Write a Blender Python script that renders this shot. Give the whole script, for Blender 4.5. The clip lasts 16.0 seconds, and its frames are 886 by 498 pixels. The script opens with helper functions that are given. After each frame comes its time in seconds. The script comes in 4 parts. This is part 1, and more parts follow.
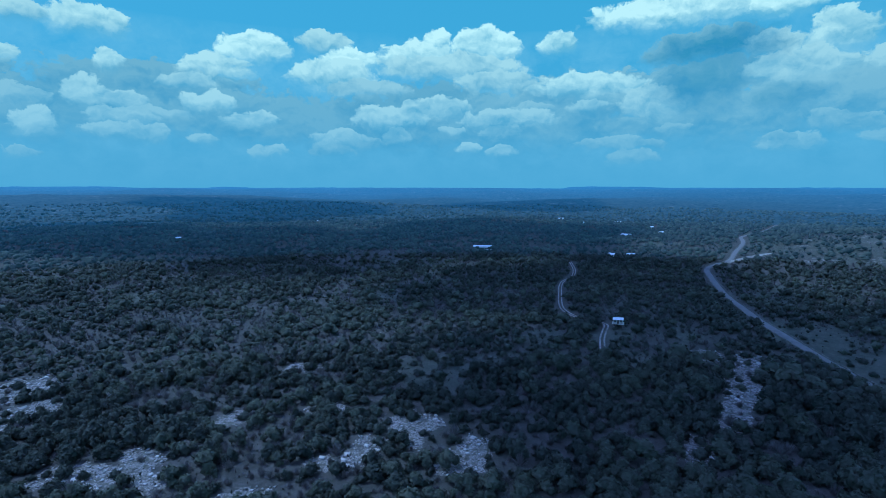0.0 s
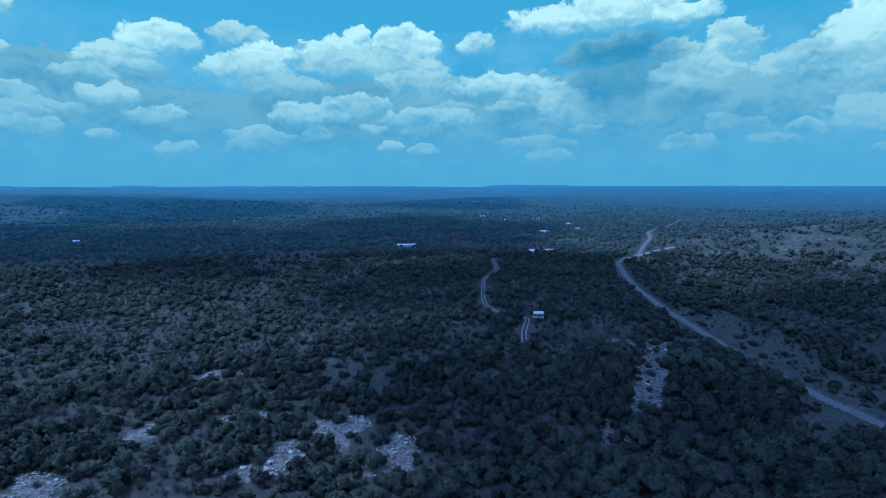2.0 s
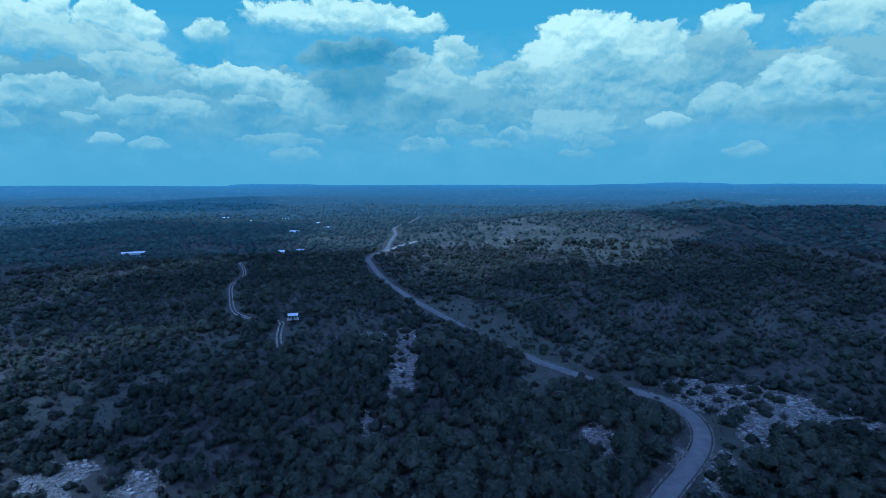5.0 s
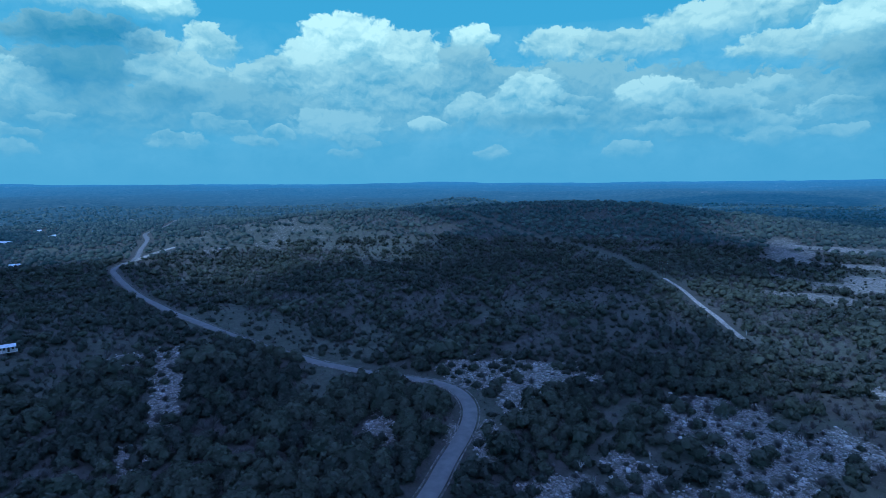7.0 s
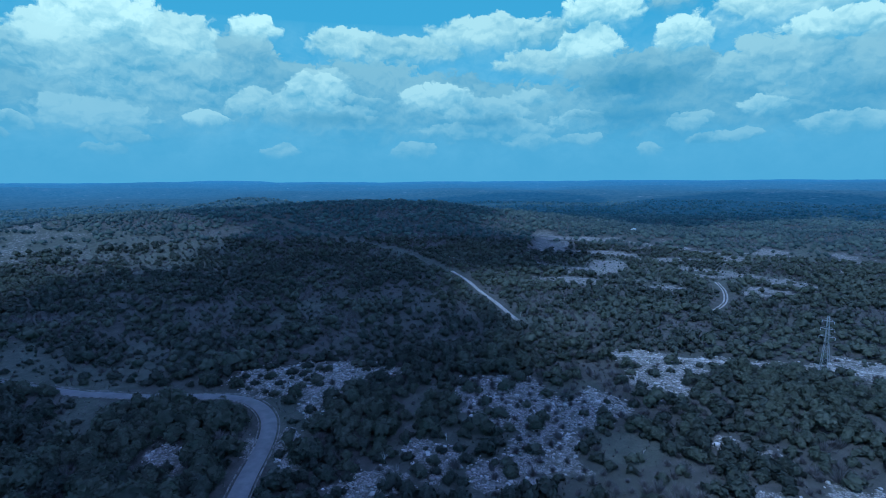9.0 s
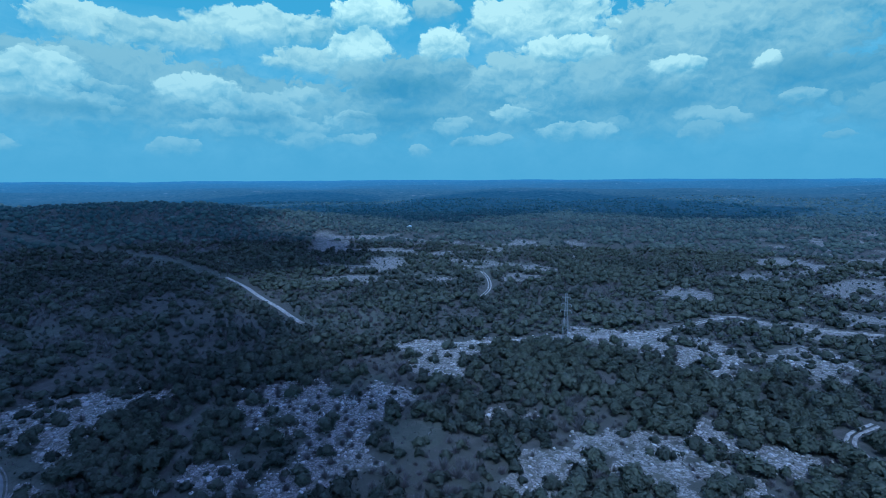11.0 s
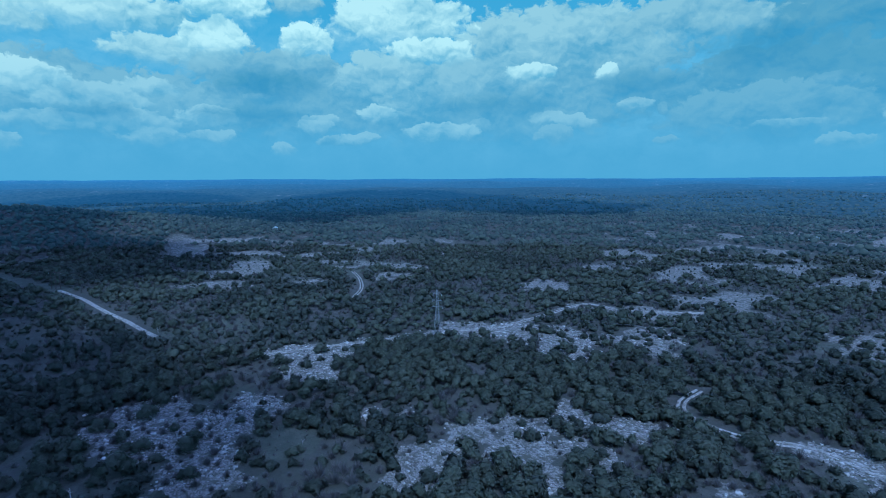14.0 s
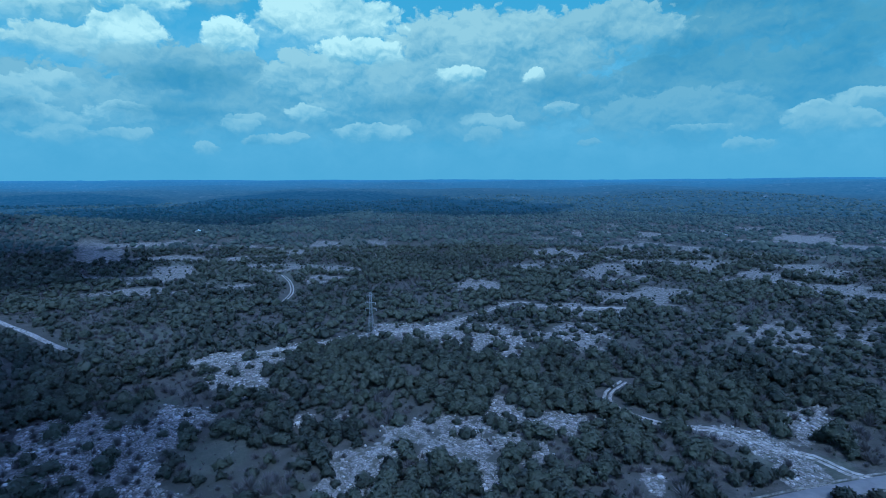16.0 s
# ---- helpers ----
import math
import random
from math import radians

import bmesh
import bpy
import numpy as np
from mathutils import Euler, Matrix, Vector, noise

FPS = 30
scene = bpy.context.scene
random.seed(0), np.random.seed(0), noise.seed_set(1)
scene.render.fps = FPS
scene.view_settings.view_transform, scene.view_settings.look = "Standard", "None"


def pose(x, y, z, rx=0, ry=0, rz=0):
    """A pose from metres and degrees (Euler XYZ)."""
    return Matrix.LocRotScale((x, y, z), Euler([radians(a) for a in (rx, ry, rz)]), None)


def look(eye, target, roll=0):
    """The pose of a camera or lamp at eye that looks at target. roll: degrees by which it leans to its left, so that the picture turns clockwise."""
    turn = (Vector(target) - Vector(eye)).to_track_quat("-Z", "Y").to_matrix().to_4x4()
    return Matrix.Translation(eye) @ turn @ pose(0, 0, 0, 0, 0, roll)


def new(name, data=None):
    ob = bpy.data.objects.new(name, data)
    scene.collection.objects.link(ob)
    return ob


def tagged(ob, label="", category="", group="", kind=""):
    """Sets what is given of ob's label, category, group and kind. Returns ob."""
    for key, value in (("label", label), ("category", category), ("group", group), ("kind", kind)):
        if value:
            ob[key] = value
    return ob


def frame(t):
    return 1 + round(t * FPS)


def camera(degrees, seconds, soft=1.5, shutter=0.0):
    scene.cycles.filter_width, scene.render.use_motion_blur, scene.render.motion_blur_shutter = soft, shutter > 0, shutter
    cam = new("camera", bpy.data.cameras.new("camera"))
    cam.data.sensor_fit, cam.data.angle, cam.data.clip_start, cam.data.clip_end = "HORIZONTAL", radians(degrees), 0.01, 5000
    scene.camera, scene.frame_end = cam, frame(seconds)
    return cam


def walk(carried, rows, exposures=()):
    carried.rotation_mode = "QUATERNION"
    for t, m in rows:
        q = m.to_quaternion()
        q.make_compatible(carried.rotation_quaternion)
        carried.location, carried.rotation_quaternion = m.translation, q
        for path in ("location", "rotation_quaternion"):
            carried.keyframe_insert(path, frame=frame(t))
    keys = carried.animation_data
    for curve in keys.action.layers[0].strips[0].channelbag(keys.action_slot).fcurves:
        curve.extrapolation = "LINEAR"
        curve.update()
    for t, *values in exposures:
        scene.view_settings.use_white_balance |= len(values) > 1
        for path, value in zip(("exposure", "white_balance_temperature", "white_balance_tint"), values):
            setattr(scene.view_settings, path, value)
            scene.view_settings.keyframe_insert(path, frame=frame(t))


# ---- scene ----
# ---------------------------------------------------------------- camera: a drone that hovers and turns to the right
cam = camera(78.78, 16.0, soft=0.5)
PATH = [
    (0.0, 83.70, -0.00, 0.00),
    (0.5, 83.68, -0.00, -1.86),
    (1.0, 83.63, 0.05, -4.14),
    (1.5, 83.59, 0.01, -5.98),
    (2.0, 83.54, 0.11, -8.13),
    (2.5, 83.56, 0.06, -11.24),
    (3.0, 83.54, 0.10, -16.92),
    (3.2, 83.54, 0.10, -18.57),
    (5.3, 83.36, 0.24, -36.60),
    (5.5, 83.36, 0.24, -38.15),
    (6.0, 83.32, 0.24, -44.14),
    (6.5, 83.26, 0.34, -51.66),
    (7.0, 83.16, 0.40, -58.09),
    (7.5, 83.15, 0.38, -62.34),
    (8.0, 83.10, 0.36, -67.94),
    (8.5, 83.06, 0.29, -73.88),
    (9.0, 82.98, 0.26, -79.73),
    (9.5, 82.92, 0.26, -86.72),
    (10.0, 82.87, 0.23, -94.13),
    (10.2, 82.87, 0.23, -96.70),
    (12.3, 82.78, 0.41, -105.98),
    (12.5, 82.78, 0.41, -106.64),
    (13.0, 82.76, 0.31, -109.69),
    (13.5, 82.74, 0.31, -113.04),
    (14.0, 82.71, 0.27, -116.57),
    (14.5, 82.70, 0.27, -119.89),
    (15.0, 82.71, 0.27, -121.80),
    (15.5, 82.71, 0.23, -122.99),
    (16.0, 82.79, 0.20, -123.72),
]
walk(cam, [(t, pose(0.0, 0.0, 75.0, rx, ry, rz)) for t, rx, ry, rz in PATH],
     [(0.0, 0.0, 4050, 0.0), (16.0, 0.0, 4050, 0.0)])

# ---------------------------------------------------------------- sky and sun
SUN_AZ, SUN_EL = -70.0, 56.0       # degrees to the right of the first view, and up


def link_math(nt, op, *ins, clamp=False):
    n = nt.nodes.new("ShaderNodeMath")
    n.operation, n.use_clamp = op, clamp
    for k, v in enumerate(ins):
        if isinstance(v, (int, float)):
            n.inputs[k].default_value = v
        else:
            nt.links.new(v, n.inputs[k])
    return n.outputs[0]


def link_mix(nt, fac, a, b):
    n = nt.nodes.new("ShaderNodeMix")
    n.data_type = "RGBA"
    for sock, v in ((n.inputs[0], fac), (n.inputs[6], a), (n.inputs[7], b)):
        if isinstance(v, (int, float)):
            sock.default_value = v
        elif isinstance(v, tuple):
            sock.default_value = (*v, 1.0)
        else:
            nt.links.new(v, sock)
    return n.outputs[2]


def link_noise(nt, vector, scale, detail=4.0, rough=0.55):
    n = nt.nodes.new("ShaderNodeTexNoise")
    n.inputs["Scale"].default_value, n.inputs["Detail"].default_value, n.inputs["Roughness"].default_value = scale, detail, rough
    if vector is not None:
        nt.links.new(vector, n.inputs["Vector"])
    return n.outputs["Fac"], n.outputs["Color"]


world = bpy.data.worlds.new("sky")
scene.world = world
world.use_nodes = True
wt = world.node_tree
wt.nodes.clear()
geo = wt.nodes.new("ShaderNodeTexCoord")
sep = wt.nodes.new("ShaderNodeSeparateXYZ")
wt.links.new(geo.outputs["Generated"], sep.inputs[0])
az_out = link_math(wt, "MULTIPLY", link_math(wt, "ARCTAN2", sep.outputs[0], sep.outputs[1]), 57.29578)
el_out = link_math(wt, "MULTIPLY", link_math(wt, "ARCSINE", sep.outputs[2]), 57.29578)
sky = wt.nodes.new("ShaderNodeTexSky")
sky.sky_type, sky.sun_disc = "NISHITA", False
sky.sun_elevation, sky.sun_rotation = radians(SUN_EL), radians(SUN_AZ)
sky.air_density, sky.dust_density, sky.ozone_density = 1.0, 0.6, 2.0
# blue air, turquoise lower down and hazy towards the horizon
air = link_mix(wt, 1.0, sky.outputs[0], (0.105, 0.105, 0.105))
wt.nodes[-1].blend_type = "MULTIPLY"
lower = link_math(wt, "SUBTRACT", 1.0, link_math(wt, "DIVIDE", link_math(wt, "SUBTRACT", el_out, 20.0), 18.0, clamp=True))
air = link_mix(wt, link_math(wt, "MULTIPLY", lower, 0.9), air, (0.160, 0.376, 0.398))
haze_ramp = link_math(wt, "SUBTRACT", 1.0, link_math(wt, "DIVIDE", link_math(wt, "ABSOLUTE", el_out), 11.0, clamp=True))
air = link_mix(wt, link_math(wt, "POWER", haze_ramp, 1.2), air, (0.183, 0.350, 0.360))
# overhead, out of the drone's view, bright broken cloud
over_noise = link_noise(wt, geo.outputs["Generated"], 3.2, 5.0, 0.6)[0]
over = link_math(wt, "MULTIPLY", link_math(wt, "MULTIPLY_ADD", over_noise, 5.0, -2.1, clamp=True), link_math(wt, "DIVIDE", link_math(wt, "SUBTRACT", el_out, 24.0), 10.0, clamp=True))
air = link_mix(wt, over, air, (1.28, 1.19, 1.98))
# cumulus heads: bearing and height in degrees, half-width, half-height, brightness
HEADS_A = [(-32.6, 14.1, 2.9, 1.1, 0.75), (-37.2, 14.1, 1.6, 0.8, 0.6), (-30.9, 11.1, 1.2, 0.8, 0.8), (-32.9, 8.3, 1.6, 1.2, 0.65), (-29.8, 7.8, 1.5,
    0.7, 0.6), (-38.3, 10.8, 0.8, 0.8, 0.7), (-24.8, 9.8, 2.4, 0.7, 0.55), (-22.3, 11.3, 3.0, 1.2, 0.75), (-18.7, 13.2, 3.0, 1.3, 0.92), (-23.0, 8.0,
    2.2, 0.9, 0.7), (-12.2, 14.2, 2.2, 0.9, 0.65), (-9.5, 12.5, 2.7, 1.1, 0.95), (-11.2, 11.1, 3.9, 1.3, 0.8), (-7.8, 10.0, 4.0, 0.8, 0.5), (-2.6,
    12.9, 3.5, 1.4, 0.9), (-0.5, 14.8, 1.3, 0.9, 0.95), (4.4, 14.0, 3.2, 1.6, 0.95), (0.9, 12.0, 6.7, 1.2, 0.65), (11.8, 14.1, 1.8, 0.9, 0.9)]
HEADS_B = [(25.3, 12.8, 5.2, 1.3, 0.28), (26.3, 10.1, 4.7, 1.4, 0.22), (24.1, 16.0, 8.4, 1.4, 0.92), (31.7, 15.5, 2.5, 1.0, 0.95), (30.5, 12.3, 2.4,
    1.1, 0.6), (14.9, 9.9, 5.2, 1.2, 0.8), (5.6, 10.6, 4.0, 1.0, 0.6), (20.5, 7.9, 2.6, 1.5, 0.6), (-36.6, 5.6, 1.7, 1.0, 0.65), (-30.6, 5.1, 2.6,
    0.9, 0.55), (-19.5, 6.6, 2.6, 0.8, 0.65), (-5.5, 7.0, 3.5, 1.2, 0.68), (-0.8, 8.3, 3.2, 0.8, 0.65), (6.8, 7.0, 4.6, 1.0, 0.6), (2.7, 4.3, 1.3,
    0.5, 0.7), (6.0, 3.9, 1.5, 0.5, 0.65), (17.0, 4.5, 3.2, 0.6, 0.45), (-10.7, 5.2, 2.8, 0.7, 0.58), (-16.9, 3.7, 1.4, 0.4, 0.6)]
HEADS_C = [(42.6, 10.3, 4.9, 1.6, 0.6), (47.3, 5.7, 4.3, 1.4, 0.55), (50.6, 10.0, 8.3, 2.5, 0.62), (56.6, 8.7, 4.7, 2.0, 0.5), (53.8, 12.7, 4.3, 2.0,
    0.8), (45.5, 12.4, 3.4, 1.7, 0.85), (48.3, 14.2, 4.0, 1.9, 1.0), (60.5, 11.7, 2.5, 2.2, 0.42), (61.4, 14.3, 2.0, 1.1, 0.97), (60.7, 7.6, 2.2, 1.0,
    0.75), (56.7, 6.0, 1.9, 0.6, 0.75), (66.0, 7.8, 3.0, 1.4, 0.72), (67.7, 9.6, 2.6, 1.3, 0.6), (35.6, 12.7, 2.3, 1.6, 0.75), (32.7, 10.3, 3.5, 1.4,
    0.6)]
HEADS_D = [(66.9, 8.9, 2.9, 1.4, 0.8), (60.9, 7.7, 2.2, 1.1, 0.65), (70.4, 13.3, 4.0, 1.4, 0.75), (76.1, 12.9, 4.6, 1.3, 0.65), (85.3, 14.2, 6.8, 1.6,
    0.75), (89.3, 11.5, 3.9, 1.2, 0.68), (84.2, 6.8, 4.1, 1.4, 0.55), (78.9, 8.4, 3.2, 1.3, 0.8), (81.9, 5.1, 4.1, 0.8, 0.5)]
HEADS_E = [(86.7, 5.3, 4.2, 1.1, 0.5), (93.8, 6.0, 3.1, 0.8, 0.62), (119.1, 8.3, 8.3, 3.0, 0.42), (128.5, 12.9, 10.4, 2.9, 0.5), (110.5, 9.7, 5.2,
    2.2, 0.52), (98.4, 10.2, 6.8, 1.9, 0.33), (103.0, 13.1, 2.4, 1.4, 0.92), (94.3, 12.7, 2.8, 1.7, 0.9), (95.5, 15.9, 3.4, 1.6, 1.0), (112.3, 15.0,
    6.5, 2.4, 0.85), (115.4, 12.5, 4.2, 1.2, 0.88), (125.5, 10.4, 2.3, 0.9, 0.85), (132.9, 10.3, 0.9, 0.7, 0.85), (110.0, 6.6, 1.9, 0.8, 0.68),
    (116.4, 4.8, 3.7, 0.8, 0.62), (102.0, 16.6, 2.3, 1.0, 0.5)]
HEADS_F = [(154.9, 9.2, 8.1, 2.2, 0.10), (146.8, 5.5, 7.9, 2.1, 0.25), (161.0, 11.6, 3.7, 2.6, 0.08), (151.1, 13.3, 5.4, 1.9, 0.14), (158.1, 4.9, 2.4,
    1.1, 0.45), (161.0, 6.6, 2.2, 0.7, 0.5), (148.8, 4.7, 2.4, 0.4, 0.4), (140.3, 13.9, 6.3, 2.0, 0.40)]


def head_group(soft=False):
    """A cloud head laid over the sky colour: billowing crisp crown, flat soft foot; or a soft dark belly."""
    gt = bpy.data.node_groups.new("cloud_head", "ShaderNodeTree")
    for nm, kind in (("Under", "NodeSocketColor"), ("Place", "NodeSocketVector"), ("Size", "NodeSocketVector"), ("Shift", "NodeSocketVector"),
                     ("Ragged", "NodeSocketFloat"), ("Billow", "NodeSocketFloat"), ("Crown", "NodeSocketColor"), ("Foot", "NodeSocketColor")):
        gt.interface.new_socket(nm, in_out="INPUT", socket_type=kind)
    gt.interface.new_socket("Over", in_out="OUTPUT", socket_type="NodeSocketColor")
    gi, go = gt.nodes.new("NodeGroupInput"), gt.nodes.new("NodeGroupOutput")
    local = gt.nodes.new("ShaderNodeVectorMath")
    local.operation = "MULTIPLY_ADD"
    for k, nm in enumerate(("Place", "Size", "Shift")):
        gt.links.new(gi.outputs[nm], local.inputs[k])
    dot = gt.nodes.new("ShaderNodeVectorMath")
    dot.operation = "DOT_PRODUCT"
    gt.links.new(local.outputs[0], dot.inputs[0])
    gt.links.new(local.outputs[0], dot.inputs[1])
    edge = link_math(gt, "ADD", dot.outputs["Value"], gi.outputs["Ragged"])
    part_xyz = gt.nodes.new("ShaderNodeSeparateXYZ")
    gt.links.new(local.outputs[0], part_xyz.inputs[0])
    crisp = link_math(gt, "MAXIMUM", link_math(gt, "MULTIPLY_ADD", part_xyz.outputs[1], 2.6, 1.9), 0.85)       # crisp crown, soft foot
    mask = link_math(gt, "MULTIPLY", link_math(gt, "SUBTRACT", 1.08, edge), 0.75 if soft else crisp, clamp=True)
    lit = link_math(gt, "MULTIPLY_ADD", part_xyz.outputs[1], 0.50, link_math(gt, "MULTIPLY_ADD", part_xyz.outputs[0], -0.10, gi.outputs["Billow"]), clamp=True)
    col = link_mix(gt, lit, gi.outputs["Foot"], gi.outputs["Crown"])
    melt = link_math(gt, "MULTIPLY_ADD", part_xyz.outputs[1], 0.8, 1.0, clamp=True)      # the foot melts into the haze
    gt.links.new(link_mix(gt, link_math(gt, "MULTIPLY", mask, melt), gi.outputs["Under"], col), go.inputs[0])
    return gt


def shifted(vec, scale, add):
    n = wt.nodes.new("ShaderNodeVectorMath")
    n.operation = "MULTIPLY_ADD"
    wt.links.new(vec, n.inputs[0])
    n.inputs[1].default_value, n.inputs[2].default_value = scale, add
    return n.outputs[0]


def billows(vec, scale, detail):
    """Rounded heaps, high in the middle of each."""
    n = wt.nodes.new("ShaderNodeTexVoronoi")
    n.voronoi_dimensions, n.feature, n.normalize = "2D", "SMOOTH_F1", True
    n.inputs["Scale"].default_value, n.inputs["Detail"].default_value = scale, detail
    n.inputs["Roughness"].default_value, n.inputs["Lacunarity"].default_value, n.inputs["Smoothness"].default_value = 0.48, 2.3, 0.5
    wt.links.new(vec, n.inputs["Vector"])
    return link_math(wt, "SUBTRACT", 0.42, n.outputs["Distance"])


coords = wt.nodes.new("ShaderNodeCombineXYZ")
wt.links.new(az_out, coords.inputs[0])
wt.links.new(el_out, coords.inputs[1])
drift = link_noise(wt, coords.outputs[0], 0.40, 5.0, 0.6)[1]
warp = wt.nodes.new("ShaderNodeVectorMath")
warp.operation = "MULTIPLY_ADD"
wt.links.new(drift, warp.inputs[0])
warp.inputs[1].default_value = (2.6, 1.7, 0.0)
wt.links.new(shifted(coords.outputs[0], (1, 1, 0), (-1.3, -0.85, 0.0)), warp.inputs[2])
place = shifted(warp.outputs[0], (0.85, 1.15, 0.0), (0.0, 0.0, 0.0))
heap = billows(place, 0.58, 2.4)
heap_up = billows(shifted(place, (1, 1, 0), (-0.12, 0.50, 0.0)), 0.58, 2.4)
fray = link_math(wt, "SUBTRACT", link_noise(wt, place, 0.8, 7.0, 0.66)[0], 0.5)
ragged = link_math(wt, "MULTIPLY_ADD", heap, -1.7, link_math(wt, "MULTIPLY", fray, 1.5))
relief = link_math(wt, "SUBTRACT", heap, heap_up)
wisps = link_math(wt, "MULTIPLY_ADD", link_noise(wt, place, 0.22, 7.0, 0.62)[0], 2.7, -0.80)
billow = link_math(wt, "ADD", link_math(wt, "MULTIPLY", relief, 1.5), wisps)
# thin grey cloud sheet low over the horizon
veil = link_noise(wt, place, 0.26, 7.0, 0.64)[0]
low = link_math(wt, "SUBTRACT", 1.0, link_math(wt, "DIVIDE", link_math(wt, "ABSOLUTE", link_math(wt, "SUBTRACT", el_out, 7.5)), 8.0, clamp=True))
veil_fac = link_math(wt, "MULTIPLY", link_math(wt, "MULTIPLY_ADD", veil, 3.2, -1.15, clamp=True), link_math(wt, "POWER", low, 0.5))
air = link_mix(wt, veil_fac, air, (0.33, 0.50, 0.46))
HEAD, BELLY = head_group(), head_group(True)
sky_rand = random.Random(12)
# broad grey shelves behind the heads
BROAD = [(az, sky_rand.uniform(6.0, 8.5), sky_rand.uniform(7, 11), sky_rand.uniform(2.2, 3.2), sky_rand.uniform(0.26, 0.38) * (0.7 if az < 0 else 1.0)) for az in range(-46, 132, 9)]
BROAD += [(159, 14, 16, 8, 0.10), (150, 7, 14, 3.5, 0.16), (128, 9, 12, 4, 0.32), (104, 8, 9, 3, 0.28), (70, 7.5, 10, 3.5, 0.36)]
LOW_HEADS = [(sky_rand.uniform(-50, 175), sky_rand.uniform(3.0, 8.5), sky_rand.uniform(0.9, 2.6), sky_rand.uniform(0.35, 0.85), sky_rand.uniform(0.35, 0.60)) for _ in range(84)]
# dark bellies under the great heads
BELLIES = [(26.0, 12.6, 5.6, 1.5, 0.0), (25.2, 9.3, 3.8, 2.0, 0.06), (31.5, 8.0, 3.0, 1.0, 0.10), (99.0, 9.2, 5.6, 1.3, 0.05), (97.0, 6.4, 5.0, 0.9, 0.10),
           (122.0, 7.4, 6.0, 1.3, 0.12), (84.5, 6.1, 3.4, 0.7, 0.12), (136.0, 9.0, 4.0, 1.3, 0.12), (147.0, 11.5, 5.0, 2.2, 0.06), (152.0, 15.5, 9.0, 2.6, 0.04), (69.0, 6.4, 5.0, 0.7, 0.14)]
for az, el, wide, tall, bright in BROAD + LOW_HEADS + HEADS_A + HEADS_B + HEADS_C + HEADS_D + HEADS_E + BELLIES + HEADS_F:
    n = wt.nodes.new("ShaderNodeGroup")
    n.node_tree = BELLY if bright < 0.16 else HEAD
    wide, tall = wide * 1.06, tall * 1.25
    n.inputs["Size"].default_value = (1 / wide, 1 / tall, 0.0)
    n.inputs["Shift"].default_value = (-az / wide, -el / tall, 0.0)
    n.inputs["Crown"].default_value = (0.12 + 0.74 * bright, 0.275 + 0.60 * bright, 0.295 + 0.28 * bright, 1.0)
    n.inputs["Foot"].default_value = (0.095 + 0.22 * bright, 0.245 + 0.24 * bright, 0.300 + 0.12 * bright, 1.0)
    # taking the place by way of the sky so far keeps the heads in order, one laid over another
    hold = wt.nodes.new("ShaderNodeVectorMath")
    hold.operation = "MULTIPLY_ADD"
    hold.inputs[1].default_value = (1e-7, 1e-7, 1e-7)
    wt.links.new(air, hold.inputs[0])
    wt.links.new(warp.outputs[0], hold.inputs[2])
    for sock, out in (("Under", air), ("Place", hold.outputs[0]), ("Ragged", ragged), ("Billow", billow)):
        wt.links.new(out, n.inputs[sock])
    air = n.outputs[0]

# haze before the lowest clouds
near_haze = link_math(wt, "POWER", link_math(wt, "SUBTRACT", 1.0, link_math(wt, "DIVIDE", link_math(wt, "ABSOLUTE", el_out), 15.0, clamp=True)), 1.6)
air = link_mix(wt, link_math(wt, "MULTIPLY", near_haze, 0.85), air, (0.198, 0.376, 0.402))
bg = wt.nodes.new("ShaderNodeBackground")
bg.inputs[1].default_value = 1.0
wt.links.new(air, bg.inputs[0])
wo = wt.nodes.new("ShaderNodeOutputWorld")
wt.links.new(bg.outputs[0], wo.inputs[0])

sun = new("sun", bpy.data.lights.new("sun", "SUN"))
sun.data.energy, sun.data.angle, sun.data.color = 2.05, radians(1.5), (1.0, 0.965, 0.92)
s_dir = Vector((math.sin(radians(SUN_AZ)) * math.cos(radians(SUN_EL)), math.cos(radians(SUN_AZ)) * math.cos(radians(SUN_EL)), math.sin(radians(SUN_EL))))
sun.matrix_world = look(s_dir * 400, (0, 0, 0))


# ---------------------------------------------------------------- the lie of the land
EYE = 75.0          # the drone hovers this high over the hilltop clearing


def lattice(ix, iy, seed):
    """A repeatable random number between 0 and 1 for each lattice point."""
    n = (ix.astype(np.int64) * 374761393 + iy.astype(np.int64) * 668265263 + seed * 1442695041) & 0x7FFFFFFF
    n = ((n ^ (n >> 13)) * 1274126177) & 0x7FFFFFFF
    return ((n ^ (n >> 16)) & 0xFFFF) / 65535.0


def value_noise(x, y, size, seed):
    """Smooth noise between 0 and 1 with lumps of the given size in metres."""
    u, v = np.asarray(x, float) / size, np.asarray(y, float) / size
    ix, iy = np.floor(u), np.floor(v)
    fu, fv = u - ix, v - iy
    fu, fv = fu * fu * (3 - 2 * fu), fv * fv * (3 - 2 * fv)
    a, b = lattice(ix, iy, seed), lattice(ix + 1, iy, seed)
    c, d = lattice(ix, iy + 1, seed), lattice(ix + 1, iy + 1, seed)
    return (a * (1 - fu) + b * fu) * (1 - fv) + (c * (1 - fu) + d * fu) * fv


def rough_noise(x, y, size, seed, octaves=3):
    total, weight = 0.0, 0.0
    for n in range(octaves):
        total = total + value_noise(x, y, size / 2 ** n, seed + 17 * n) / 2 ** n
        weight += 1 / 2 ** n
    return total / weight


